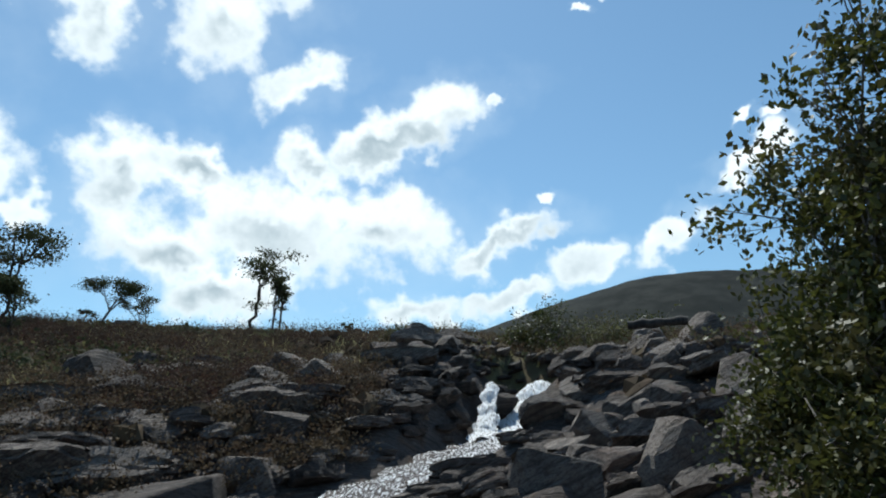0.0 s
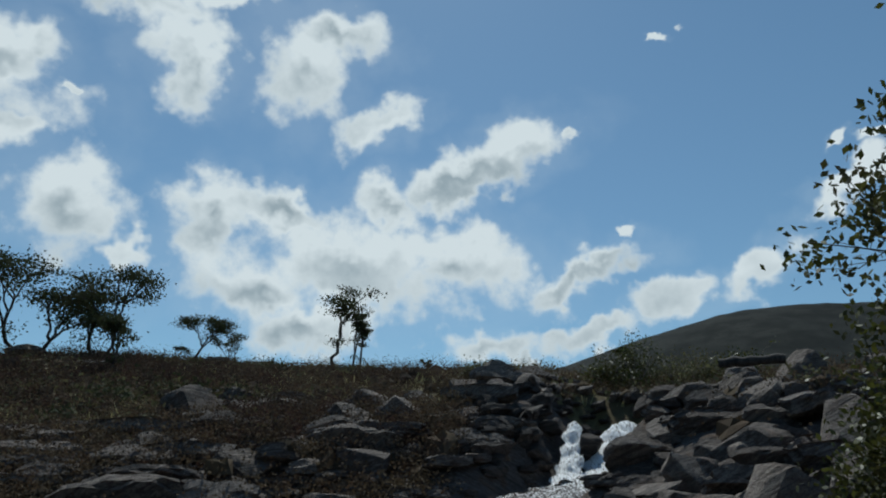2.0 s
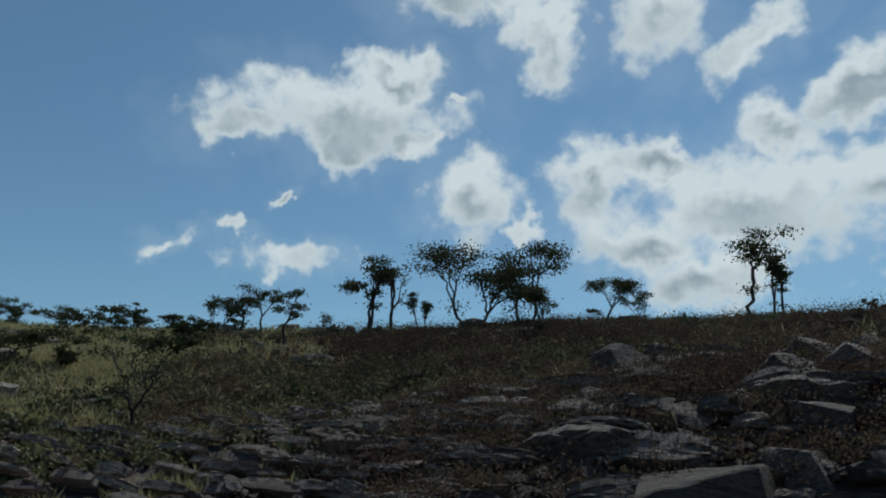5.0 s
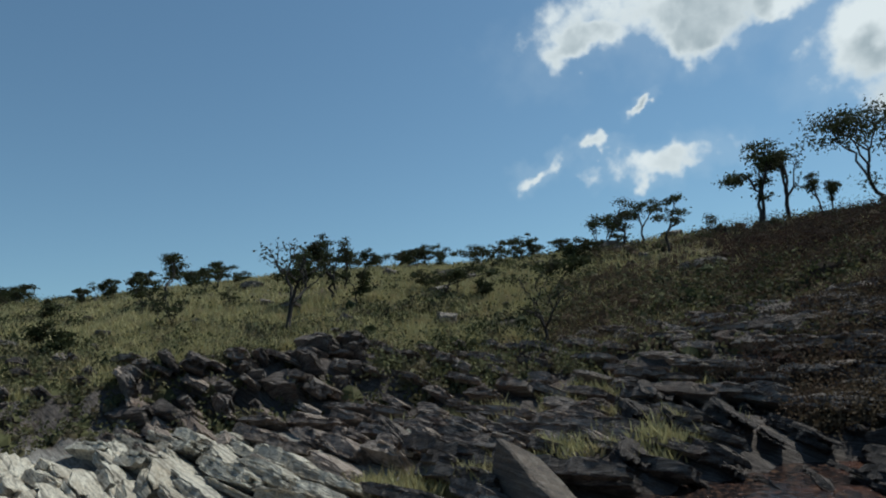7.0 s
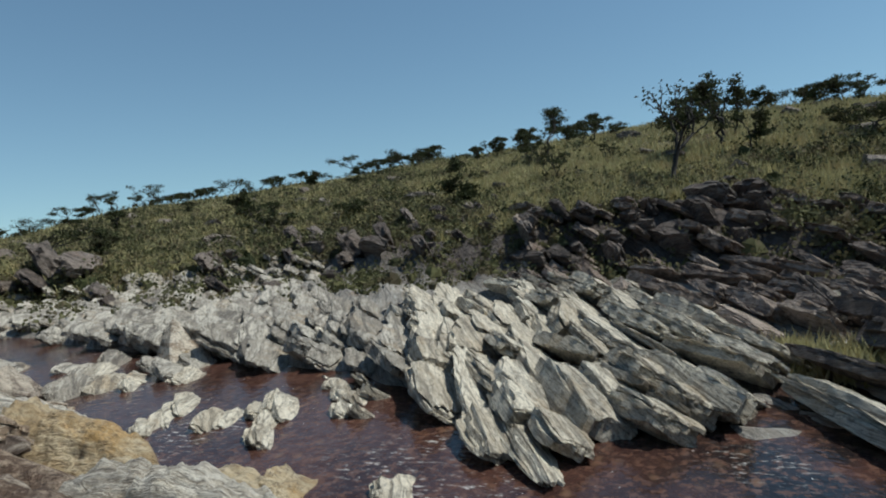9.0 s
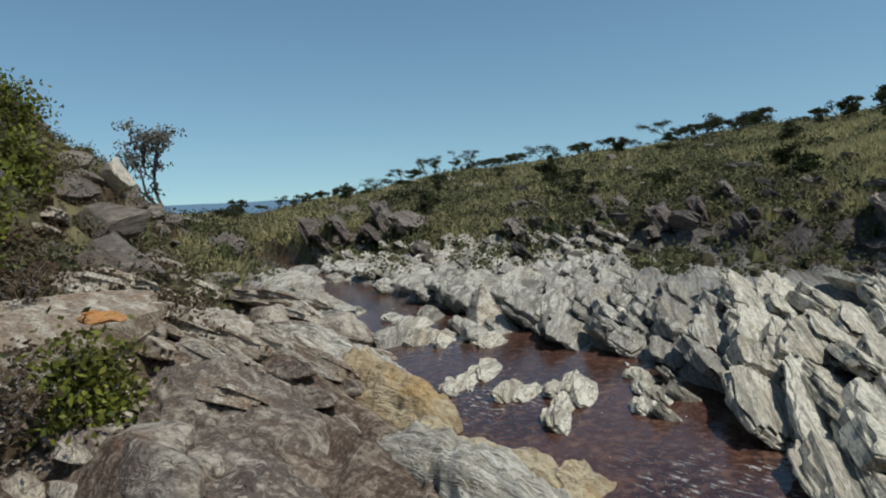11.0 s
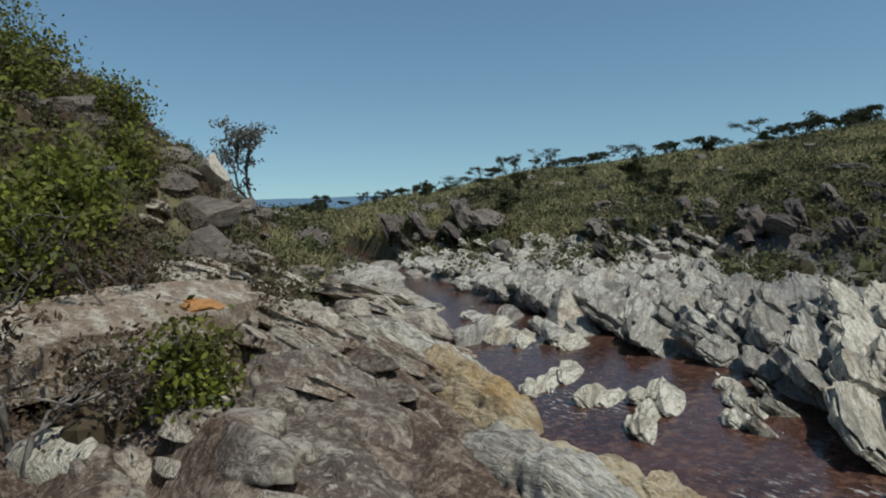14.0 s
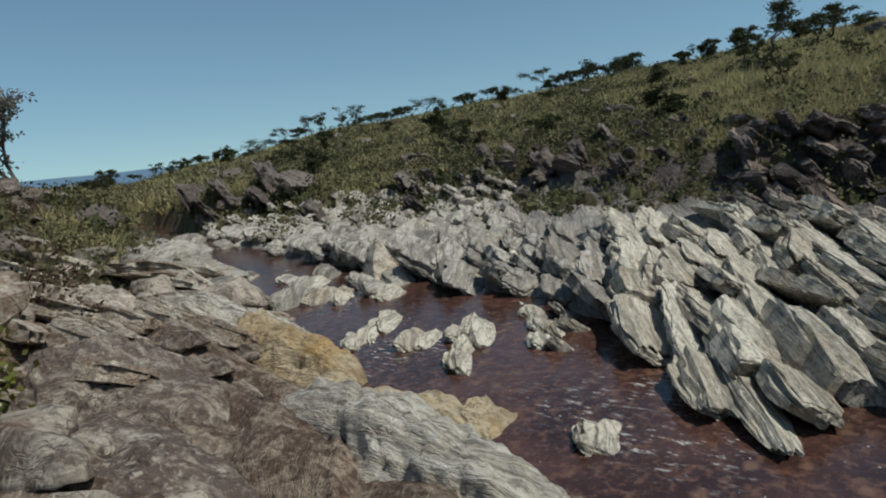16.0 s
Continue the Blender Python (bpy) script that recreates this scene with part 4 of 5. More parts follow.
def fold(L, W, H, seed):
    """A long worn fold of rock, its beds standing out as ledges along it."""
    g = np.random.default_rng(seed)
    nu, nv = 84, 60
    u, v = np.meshgrid(np.linspace(-1, 1, nu), np.linspace(-0.15, np.pi + 0.15, nv), indexing="ij")
    end = np.sqrt(np.clip(1 - np.abs(u) ** 3.2, 0, 1))
    n1 = fbm(u * 2.2 + seed, v * 1.3, seed, 4)
    led = np.floor(v * 3.2 + 1.1 * fbm(u * 1.6, v * 0.8 + 5, seed + 3))
    rad = 1 + 0.16 * n1 + 0.09 * (((led * 0.618) % 1) - 0.5) + 0.07 * np.abs(vn(u * L * 4, v * W * 5, seed + 5)) + 0.05 * vn(u * L * 9, v * W * 9, seed + 6) + 0.05 * np.round(4 * vn(u * L * 1.5, v * 3.0, seed + 11)) / 4
    x = u * L / 2 * (1 + 0.06 * fbm(v * 2, u, seed + 7))
    y = np.cos(v) * W / 2 * end * rad + 0.12 * W * np.sin(u * 2.1 + seed)
    z = np.sin(v) * H * end ** 0.7 * rad * (1 + 0.2 * vn(u * 2.5, u * 0 + seed, seed + 8))
    p = np.stack([x, y, z], -1).reshape(-1, 3)
    i = (np.arange(nu - 1)[:, None] * nv + np.arange(nv - 1)[None]).ravel()
    return p, np.stack([i, i + nv, i + nv + 1, i + 1], -1)


# both ends of each fold on the near bank, the height of its crest, width
FOLDS_NEAR = [
    (-2.85, -4.4, -3.0, -1.6, 0.52, 0.9),
    (-2.3, -7.0, -2.5, -4.0, 0.82, 1.3),
    (-3.9, -8.4, -4.3, -5.0, 0.54, 1.0),
    (-4.05, -6.3, -4.05, -4.5, 0.47, 0.75),
    (-3.8, -4.7, -3.7, -2.9, 0.28, 0.6),
    (-4.6, -11.7, -5.0, -8.0, 0.47, 1.2),
    (-3.0, -9.8, -3.3, -6.8, 0.87, 1.1),
    (-1.5, -4.6, -1.8, -2.7, 0.5, 0.9),
    (-5.5, -14.2, -5.9, -10.7, 0.42, 1.3),
    (-1.5, -8.8, -1.9, -6.4, 1.07, 1.2)]
for k, (x0, y0, x1, y1, top, wide) in enumerate(FOLDS_NEAR):
    L = math.hypot(x1 - x0, y1 - y0)
    low = min(ground_z(x0, y0), ground_z(x1, y1), ground_z((x0 + x1) / 2, (y0 + y1) / 2)) - 0.15
    ob = thing("folded_ridge", mesh("fold", *fold(L, wide, max(top - low, 0.3), 700 + k), True), M_FOLD if k in (0, 2, 5) else M_OCHRE if k in (3, 4) else (M_BROWN if k in (1, 7, 9) else M_TAN),
               "ochre-stained folded rock at the water's edge" if k in (3, 4) else ("lumpy brown rock with pale knobs" if k in (1, 7, 9) else "long white and brown folded rock ridge"), "rock", "folded rocks of the near bank")
    ob.matrix_world = Matrix.Translation(((x0 + x1) / 2, (y0 + y1) / 2, low)) @ Matrix.Rotation(math.atan2(y1 - y0, x1 - x0), 4, "Z")


def near_bank(q):
    """On this side of the water, and clear of the long white fold."""
    return q[0] > -3.6 + 0.33 * (q[1] + 3) and not (-3.7 < q[0] < -2.0 and -5.0 < q[1] < -1.0)


KNOBS = [boulder(1, w, t, 240 + k, 9, 0.12) for k, (w, t) in enumerate([(0.6, 0.4), (0.5, 0.45), (0.7, 0.35), (0.45, 0.3)])]
put_rocks([p for p in scatter(62, ((122, 167), (2.9, 9.5)), (0.4, 1.1), 61, False) if near_bank(p) and (math.hypot(p[0], p[1]) > 5.4 or p[0] < -2.2)], M_BROWN, "brown_rock", "lumpy brown rock rising from the near bank", "brown rocks of the near bank", 70, 4, 20, 10, True, KNOBS, 0.02)
put_rocks([p for p in scatter(40, ((122, 168), (3.2, 11)), (0.4, 1.2), 62, False) if near_bank(p) and (math.hypot(p[0], p[1]) > 5.6 or p[0] < -2.2)], M_TAN, "pale_ledge", "pale bedded ledge on the near bank", "ledges of the near bank", 40, 6, 32, 9, True, SLABS, 0.08)
put_rocks([p for p in scatter(90, ((126, 172), (2.6, 6.0)), (0.25, 0.75), 65, False) if near_bank(p)], M_BROWN, "worn_rock", "worn brown rock of the near bank with pale crusts", "lumps of the near bank", 90, 4, 10, 14, False, KNOBS, -0.06)


def lone(name, x, y, z, size, seed, mat, label, strike=None, dip=25, shape=None):
    """One rock of its own shape, its middle at height z."""
    v, f = boulder(*size, seed, 13, 0.04, (0.35, 0.75)) if shape is None else slab(*size, seed, shape, (18, 12))
    ob = thing(name, mesh(name, v, f, False), mat, label, "rock")
    ob.matrix_world = bed_frame(strike if strike is not None else 40, dip, x, y, z)
    return ob




def wedge(name, pts, mat, label, seed):
    """A sharp-edged block between a few corners, its faces slightly uneven."""
    bm = bmesh.new()
    for p in pts:
        bm.verts.new(p)
    bmesh.ops.convex_hull(bm, input=bm.verts[:])
    bmesh.ops.delete(bm, geom=[v for v in bm.verts if not v.link_faces], context="VERTS")
    bmesh.ops.bevel(bm, geom=bm.edges[:], offset=0.03, segments=1, affect="EDGES")
    bmesh.ops.triangulate(bm, faces=bm.faces[:])
    for _ in range(3):
        bmesh.ops.subdivide_edges(bm, edges=[e for e in bm.edges if e.calc_length() > 0.18], cuts=1)
        bmesh.ops.triangulate(bm, faces=bm.faces[:])
    for v in bm.verts:
        v.co += noise.noise_vector(v.co * 2.3 + Vector((seed, 0, 0))) * 0.035 + noise.noise_vector(v.co * 7) * 0.012
    me = bpy.data.meshes.new(name)
    bm.to_mesh(me)
    bm.free()
    return thing(name, me, mat, label, "rock")


wedge("pool_boulder", [(-7.3, 2.4, -0.2), (-7.0, 2.5, 0.85), (-5.7, 2.85, 0.2), (-5.6, 2.65, -0.2), (-7.0, 3.5, -0.2), (-5.7, 3.4, -0.2), (-7.1, 3.1, 0.5), (-6.4, 2.62, 0.6)], M_HILL, "big dark wedge-shaped rock beside the pool", 3)
# The shelf's shadow is put into its near-black rock colour.
wedge("shelf_block", [(-6.9, 7.8, -0.3), (-4.0, 8.7, -0.3), (-7.1, 7.8, 0.3), (-6.0, 7.95, 0.68), (-4.0, 8.55, 0.86), (-3.9, 9.2, 0.92), (-7.0, 8.5, 0.5), (-3.9, 9.3, -0.3), (-7.1, 8.6, -0.3)], M_WET_SHADED, "dark overhanging rock shelf above the pool", 8)
wedge("shelf_block", [(-4.6, 9.2, -0.3), (-2.6, 10.4, -0.3), (-4.4, 9.5, 0.9), (-3.0, 10.6, 1.35), (-3.2, 12.0, 1.3), (-5.0, 11.0, 1.1), (-5.2, 11.0, -0.3), (-3.0, 12.2, -0.3)], M_WET_SHADED, "dark rock shelf beside the stream", 9)
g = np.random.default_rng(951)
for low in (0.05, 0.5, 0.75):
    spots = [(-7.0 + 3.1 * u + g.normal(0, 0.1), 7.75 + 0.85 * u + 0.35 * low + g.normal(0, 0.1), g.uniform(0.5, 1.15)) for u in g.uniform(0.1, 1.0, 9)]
    put_rocks(spots, M_WET_SHADED, "shelf_rock", "dark bedded ledge at the foot of the bank", "ledges of the bank", 9, 70, 30, 8, True, FINS, 0.0, low)
wedge("pyramid_rock", [(-8.3, -8.2, -0.2), (-7.75, -7.65, 0.72), (-7.15, -7.15, 0.12), (-7.1, -7.0, -0.2), (-8.2, -7.1, -0.2), (-7.5, -8.0, -0.2), (-8.2, -7.8, 0.45)], M_TAN, "pointed brown rock beside the stream", 5)
lone("pool_slab", -5.9, 1.3, 0.1, (1.9, 0.5, 0.3), 812, M_WHITE, "long pale slab running into the pool", 112, 30, 0.9)
lone("pool_slab", -6.3, 2.55, 0.08, (1.5, 0.45, 0.28), 813, M_WHITE, "long grey slab half under water", 112, 28, 0.9)
lone("orange_rock", -7.75, -7.4, 0.06, (0.6, 0.4, 0.25), 815, M_OCHRE, "small orange-stained rock in the water", 120, 15, 0.7)
# low broken islands in the pool: middle, reach, rocks, sizes
ISLANDS = [(-5.55, -5.15, 0.62, 9, (0.4, 0.75), M_WHITE), (-5.75, -4.25, 0.28, 4, (0.4, 0.7), M_WHITE), (-5.1, -3.95, 0.26, 4, (0.3, 0.6), M_WHITE), (-6.55, -4.0, 0.35, 4, (0.3, 0.55), M_WHITE), (-4.25, -2.1, 0.12, 3, (0.22, 0.36), M_WHITE),
    (-4.0, -3.0, 0.3, 5, (0.2, 0.4), M_OCHRE), (-6.6, -7.6, 0.5, 7, (0.35, 0.7), M_WHITE), (-7.0, -6.7, 0.4, 5, (0.3, 0.6), M_WHITE), (-6.1, -3.5, 0.5, 5, (0.15, 0.3), M_WHITE)]
for k, (x, y, reach, n, size, mat) in enumerate(ISLANDS):
    g = np.random.default_rng(900 + k)
    put_fins([(x + g.normal(0, reach * 0.5), y + g.normal(0, reach * 0.5), g.uniform(*size) * 1.2, g.uniform(0.35, 0.7)) for _ in range(n)], mat, "island_rock", "low jagged rock standing in brown water", "islands of the pool", n, 118, 14, 900 + k, -0.12)
lone("cascade_boulder", 3.1, 16.9, 2.35, (1.7, 1.4, 1.1), 822, M_GREY, "large rounded grey boulder beside the falls")
lone("cascade_boulder", 3.2, 13.8, 1.65, (1.6, 1.3, 1.1), 823, M_HILL, "pale weathered boulder below the falls")
lone("cascade_boulder", 1.75, 11.9, 1.1, (2.0, 1.2, 0.9), 824, M_GREY, "dark slanting boulder beside the stream", 150, 30, 0.8)
lone("cascade_boulder", -2.7, 11.9, 1.1, (1.7, 1.2, 0.9), 825, M_GREY, "dark rounded boulder beside the stream")
lone("cascade_boulder", -0.8, 16.0, 2.2, (1.4, 1.0, 0.9), 826, M_GREY, "grey block above the stream")
lone("falls_rock", 2.05, 17.9, 2.45, (0.55, 0.8, 0.95), 827, M_WET_SHADED, "dark rock splitting the falling water")
lone("white_stone", -0.4, -4.55, ground_z(-0.4, -4.55) + 0.06, (0.6, 0.4, 0.26), 828, M_WHITE, "clean white stone under a bush")
lone("white_stone", -24.2, -5.4, 2.2, (0.75, 0.5, 0.4), 829, M_WHITE, "white stone in the grass")
lone("slope_block", -4.8, -16.9, 3.0, (1.0, 0.8, 0.9), 830, M_TAN, "pale blocky rock on the slope")
lone("slope_block", -2.9, -10.2, 1.15, (2.0, 1.5, 1.1), 831, M_HILL, "big brown boulder among the bushes")
lone("slope_block", -3.6, -12.8, 1.9, (1.7, 1.2, 0.9), 832, M_HILL, "weathered boulder on the slope")


def lichen_rock():
    ob = lone("lichen_ledge", -0.75, -6.75, 1.06, (3.3, 1.5, 0.42), 833, M_TAN, "overhanging brown ledge with an orange lichen patch", 100, 8, 0.5)
    m, n = material("orange_lichen")
    pos = n.put("ShaderNodeNewGeometry").outputs["Position"]
    finish(n, n.mix(n.smooth(n.noise(pos, 14.0, 5.0, 0.7), 0.35, 0.65), (0.42, 0.19, 0.05), (0.3, 0.16, 0.07)), 0.95, n.noise(pos, 40.0), 0.5, 0.02)
    top = np.array([ob.matrix_world @ q.co for q in ob.data.vertices])
    g, blobs = np.random.default_rng(834), []
    for k in range(16):
        x, y = -1.72 + g.normal(0, 0.13), -6.42 + g.normal(0, 0.07)
        near = top[np.hypot(top[:, 0] - x, top[:, 1] - y) < 0.2]
        z = near[:, 2].max() if len(near) else 1.2
        w = g.uniform(0.1, 0.2)
        v, f = boulder(w, w * 0.8, 0.05, 835 + k, 6, 0.2)
        blobs.append((v + np.array([x, y, z - 0.005]), f))
    v, f = join(blobs)
    p = thing("lichen", mesh("lichen", v, f), m, "orange crust of lichen", parent=ob)
    p.matrix_parent_inverse = ob.matrix_world.inverted()


lichen_rock()
put_rocks(scatter(85, ((157, 188), (9, 24)), (0.4, 1.3), 18), M_HILL, "slope_boulder", "brownish boulder among bushes on the slope", "boulders on the slope", 85, 100, 24, 25, True, BLOCKS + SLABS[4:7], 0.12)
put_rocks(scatter(150, ((20, 150), (18.5, 46)), (0.45, 1.4), 19), M_HILL, "grass_stone", "weathered stone in the grass", "", 0, 110, 25, 25, True, SLABS, 0.14)

# ---- plants ----


def leaves(centres, size, g, droop=0.4):
    """One four-sided leaf at each place."""
    n = len(centres)
    a = g.normal(size=(n, 3))
    a[:, 2] -= droop
    a /= np.linalg.norm(a, axis=1)[:, None]
    b = np.cross(a, g.normal(size=(n, 3)))
    b /= np.linalg.norm(b, axis=1)[:, None] + 1e-9
    s = size * g.uniform(0.7, 1.3, (n, 1))
    v = np.stack([centres, centres + a * s * 0.5 + b * s * 0.3, centres + a * s, centres + a * s * 0.5 - b * s * 0.3], 1).reshape(-1, 3)
    return v, np.arange(4 * n).reshape(-1, 4)


def tube(pts, radii, sides=6):
    pts = np.asarray(pts, float)
    t = np.gradient(pts, axis=0)
    t /= np.linalg.norm(t, axis=1)[:, None] + 1e-9
    u = np.cross(t, [0.3, 1, 0.2])
    u /= np.linalg.norm(u, axis=1)[:, None] + 1e-9
    w = np.cross(t, u)
    a = np.linspace(0, 2 * np.pi, sides, endpoint=False)
    ring = np.cos(a)[None, :, None] * u[:, None] + np.sin(a)[None, :, None] * w[:, None]
    v = (pts[:, None] + ring * np.asarray(radii)[:, None, None]).reshape(-1, 3)
    i = np.arange(len(pts) - 1)[:, None] * sides + np.arange(sides)[None]
    j = np.arange(len(pts) - 1)[:, None] * sides + (np.arange(sides)[None] + 1) % sides
    return v, np.stack([i, j, j + sides, i + sides], -1).reshape(-1, 4)


def limb(a, b, r0, r1, g, bend=0.12, n=6, sides=6):
    a, b = np.asarray(a, float), np.asarray(b, float)
    t = np.linspace(0, 1, n)[:, None]
    L = np.linalg.norm(b - a)
    p = a + (b - a) * t + np.sin(np.pi * t) * g.normal(0, bend * L, 3) + g.normal(0, 0.025 * L, (n, 3)) * np.sin(np.pi * t)
    return tube(p, r0 + (r1 - r0) * t[:, 0], sides), p


def make_tree(height, width, style, seed, lean=0.0, full=1.0):
    """A forking trunk with crooked limbs, and flat clumps of leaves at the twig ends. Styles: umbrella, multi, sparse, bare."""
    g = np.random.default_rng(seed)
    stems, first, levels, spread = {"umbrella": (1, 0.5, 4, 0.7), "multi": (2, 0.42, 4, 0.7), "sparse": (2, 0.36, 4, 0.36), "bare": (1, 0.42, 5, 0.62)}[style]
    levels -= full < 0.5
    wood, tips = [], []

    def grow(p, way, length, r, level):
        q = p + way * length
        pts = p + (q - p) * np.linspace(0, 1, 5)[:, None] + g.normal(0, 0.05 * length, (5, 3)) * np.array([0, 1, 1, 1, 0])[:, None]
        wood.append((pts, r, r * 0.72))
        if level == 0:
            tips.append(q)
            return
        for _ in range(3 if g.uniform() < (0.55 if level > 1 else 0.35) else 2):
            turn = way + g.normal(0, spread, 3) * [1, 1, 0.55] + [0, 0, 0.22 if style != "bare" else 0.12]
            grow(q, turn / np.linalg.norm(turn), length * g.uniform(0.55, 0.82), r * g.uniform(0.52, 0.7), level - 1)
        if level < levels and g.uniform() < (0.9 if style == "sparse" else 0.45):
            tips.append(q)

    for k in range(stems):
        way = np.array([lean + g.normal(0, 0.12 if stems == 1 else 0.3), g.normal(0, 0.12 if stems == 1 else 0.3), 1.0])
        grow(np.array([g.normal(0, 0.05), g.normal(0, 0.05), -0.08]) * stems, way / np.linalg.norm(way), first * g.uniform(0.85, 1.1), 0.03 / stems ** 0.3, levels - 1)
    tip = np.array(tips)
    tall = tip[:, 2].max()
    broad = np.percentile(np.abs(tip[:, :2] - np.median(tip[:, :2], 0)).max(1), 92) * 2
    size = np.array([width / broad, width / broad, height * 0.95 / tall])
    pieces = [tube(p * size, np.linspace(a, b, 5) * height, 5) for p, a, b in wood]
    per = {"umbrella": 120, "multi": 120, "sparse": 36, "bare": 4}[style]
    per = max(5, int(per * (1.0 if full >= 0.5 else 0.7)))
    cen = np.repeat(tip * size, per, 0)
    cen = cen + g.normal(0, 1, cen.shape) * np.array([1.0, 1.0, 0.42]) * 0.088 * width * (1 if style in ("umbrella", "multi") else 0.8)
    return join(pieces), leaves(cen, (0.04 if full >= 0.5 else 0.06) * height ** 0.6 * 1.5, g)


def plant_tree(az, r, height, width, style, seed, label, bark, leaf, lean=0.0, group="savanna trees on the ridge", name="tree", full=1.0):
    x, y = -math.sin(radians(az)) * r, math.cos(radians(az)) * r
    root = tagged(new(name), label, "tree" if name == "tree" else "bush", group)
    root.location = (x, y, ground_z(x, y) - 0.05)
    root.rotation_euler = (0, 0, radians(az))
    w, l = make_tree(height, width, style, seed, lean, full)
    thing("trunk", mesh("trunk", *w, True), bark, parent=root)
    thing("crown", mesh("crown", *l), leaf, parent=root)
    return root


DARKTREE = "dark twisted savanna tree against the sky"
# bearing, distance, height, crown width, style, lean
TREES = [(16.6, 40, 4.5, 3.7, "umbrella", 0.12), (14.3, 40, 3.6, 2.0, "sparse", 0.05), (27.4, 38, 2.9, 2.9, "umbrella", 0.3), (24.2, 38, 2.0, 2.0, "sparse", 0.1),
    (35, 36, 4.5, 4.6, "multi", 0.05), (40.9, 36, 4.7, 5.2, "multi", -0.05), (44.5, 35, 2.3, 1.5, "sparse", 0.0), (49.2, 35, 4.5, 3.0, "multi", 0.0), (47, 36, 4.3, 1.4, "bare", 0.02),
    (32.7, 27, 2.4, 1.8, "umbrella", 0.0), (60.4, 36, 2.7, 2.6, "umbrella", 0.0), (58.7, 36, 2.6, 1.9, "umbrella", 0.05), (56.8, 31, 2.6, 1.8, "umbrella", 0.0), (62.3, 37, 2.4, 2.0, "sparse", 0.0)]
for k, (az, r, hh, ww, st, ln) in enumerate(TREES):
    plant_tree(az, r, hh, ww, st, 300 + k, DARKTREE if st != "bare" else "thin nearly bare tree on the ridge", M_BARK_DARK, M_LEAF_DARK, ln)
SLOPE_TREES = [(90.6, 21.5, 3.5, 2.6, "bare", 0.08), (86.6, 27, 2.6, 1.7, "umbrella", 0.0), (67.8, 17.5, 2.4, 1.9, "bare", 0.25), (100.9, 32, 2.7, 2.0, "umbrella", 0.0), (85.8, 30, 2.9, 2.0, "sparse", 0.0), (96.8, 40, 1.9, 1.4, "umbrella", 0.0)]
for k, (az, r, hh, ww, st, ln) in enumerate(SLOPE_TREES):
    plant_tree(az, r, hh, ww, st, 340 + k, "small dark tree on the grassy slope", M_BARK_DARK, M_LEAF_DARK, ln, "trees on the slope")
# bearing, height, width of the small trees along the skyline
SKYLINE = [(118.2, 1.9, 2.2), (116.5, 1.4, 1.3), (114.2, 1.6, 2.0), (110.6, 1.5, 1.9), (122, 1.2, 0.8), (125.2, 1.3, 2.1), (129, 1.5, 2.8), (131.7, 1.2, 1.4), (134.1, 1.9, 2.6), (136.4, 1.3, 1.3),
    (137.9, 1.8, 1.7), (139.4, 2.0, 2.3), (141.2, 1.5, 2.1), (144.3, 1.4, 3.0), (106, 1.1, 1.4), (102.9, 1.5, 1.8), (98, 1.2, 2.2), (83.6, 1.1, 1.8), (80.8, 1.0, 1.8)]
SKYLINE_TWO = [(78.5, 1.3, 1.4), (76.2, 1.4, 1.8), (73.9, 1.2, 2.0), (70.8, 0.9, 1.4), (68.3, 1.6, 0.9), (77.8, 1.5, 2.0), (147.3, 0.9, 0.9), (146, 1.4, 0.7), (-8.9, 2.2, 1.2), (65.5, 0.9, 1.2), (53.0, 1.0, 1.6), (30, 0.8, 1.0), (8, 0.7, 0.7), (4, 0.6, 0.6)]
for k, (az, hh, ww) in enumerate(SKYLINE + SKYLINE_TWO):
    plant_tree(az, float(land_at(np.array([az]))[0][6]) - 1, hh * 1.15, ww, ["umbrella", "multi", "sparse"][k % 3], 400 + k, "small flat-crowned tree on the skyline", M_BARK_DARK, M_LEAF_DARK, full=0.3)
plant_tree(162.2, 24, 3.1, 2.7, "sparse", 476, "grey twiggy bush with few leaves on the slope", M_BARK_GREY, M_LEAF_ASH, 0, "bushes on the slope", "bush", 3.0)
plant_tree(178.5, 20, 2.6, 2.2, "umbrella", 471, "small green tree on top of the slope", M_BARK_GREY, M_LEAF_GREEN, 0, "bushes on the slope")


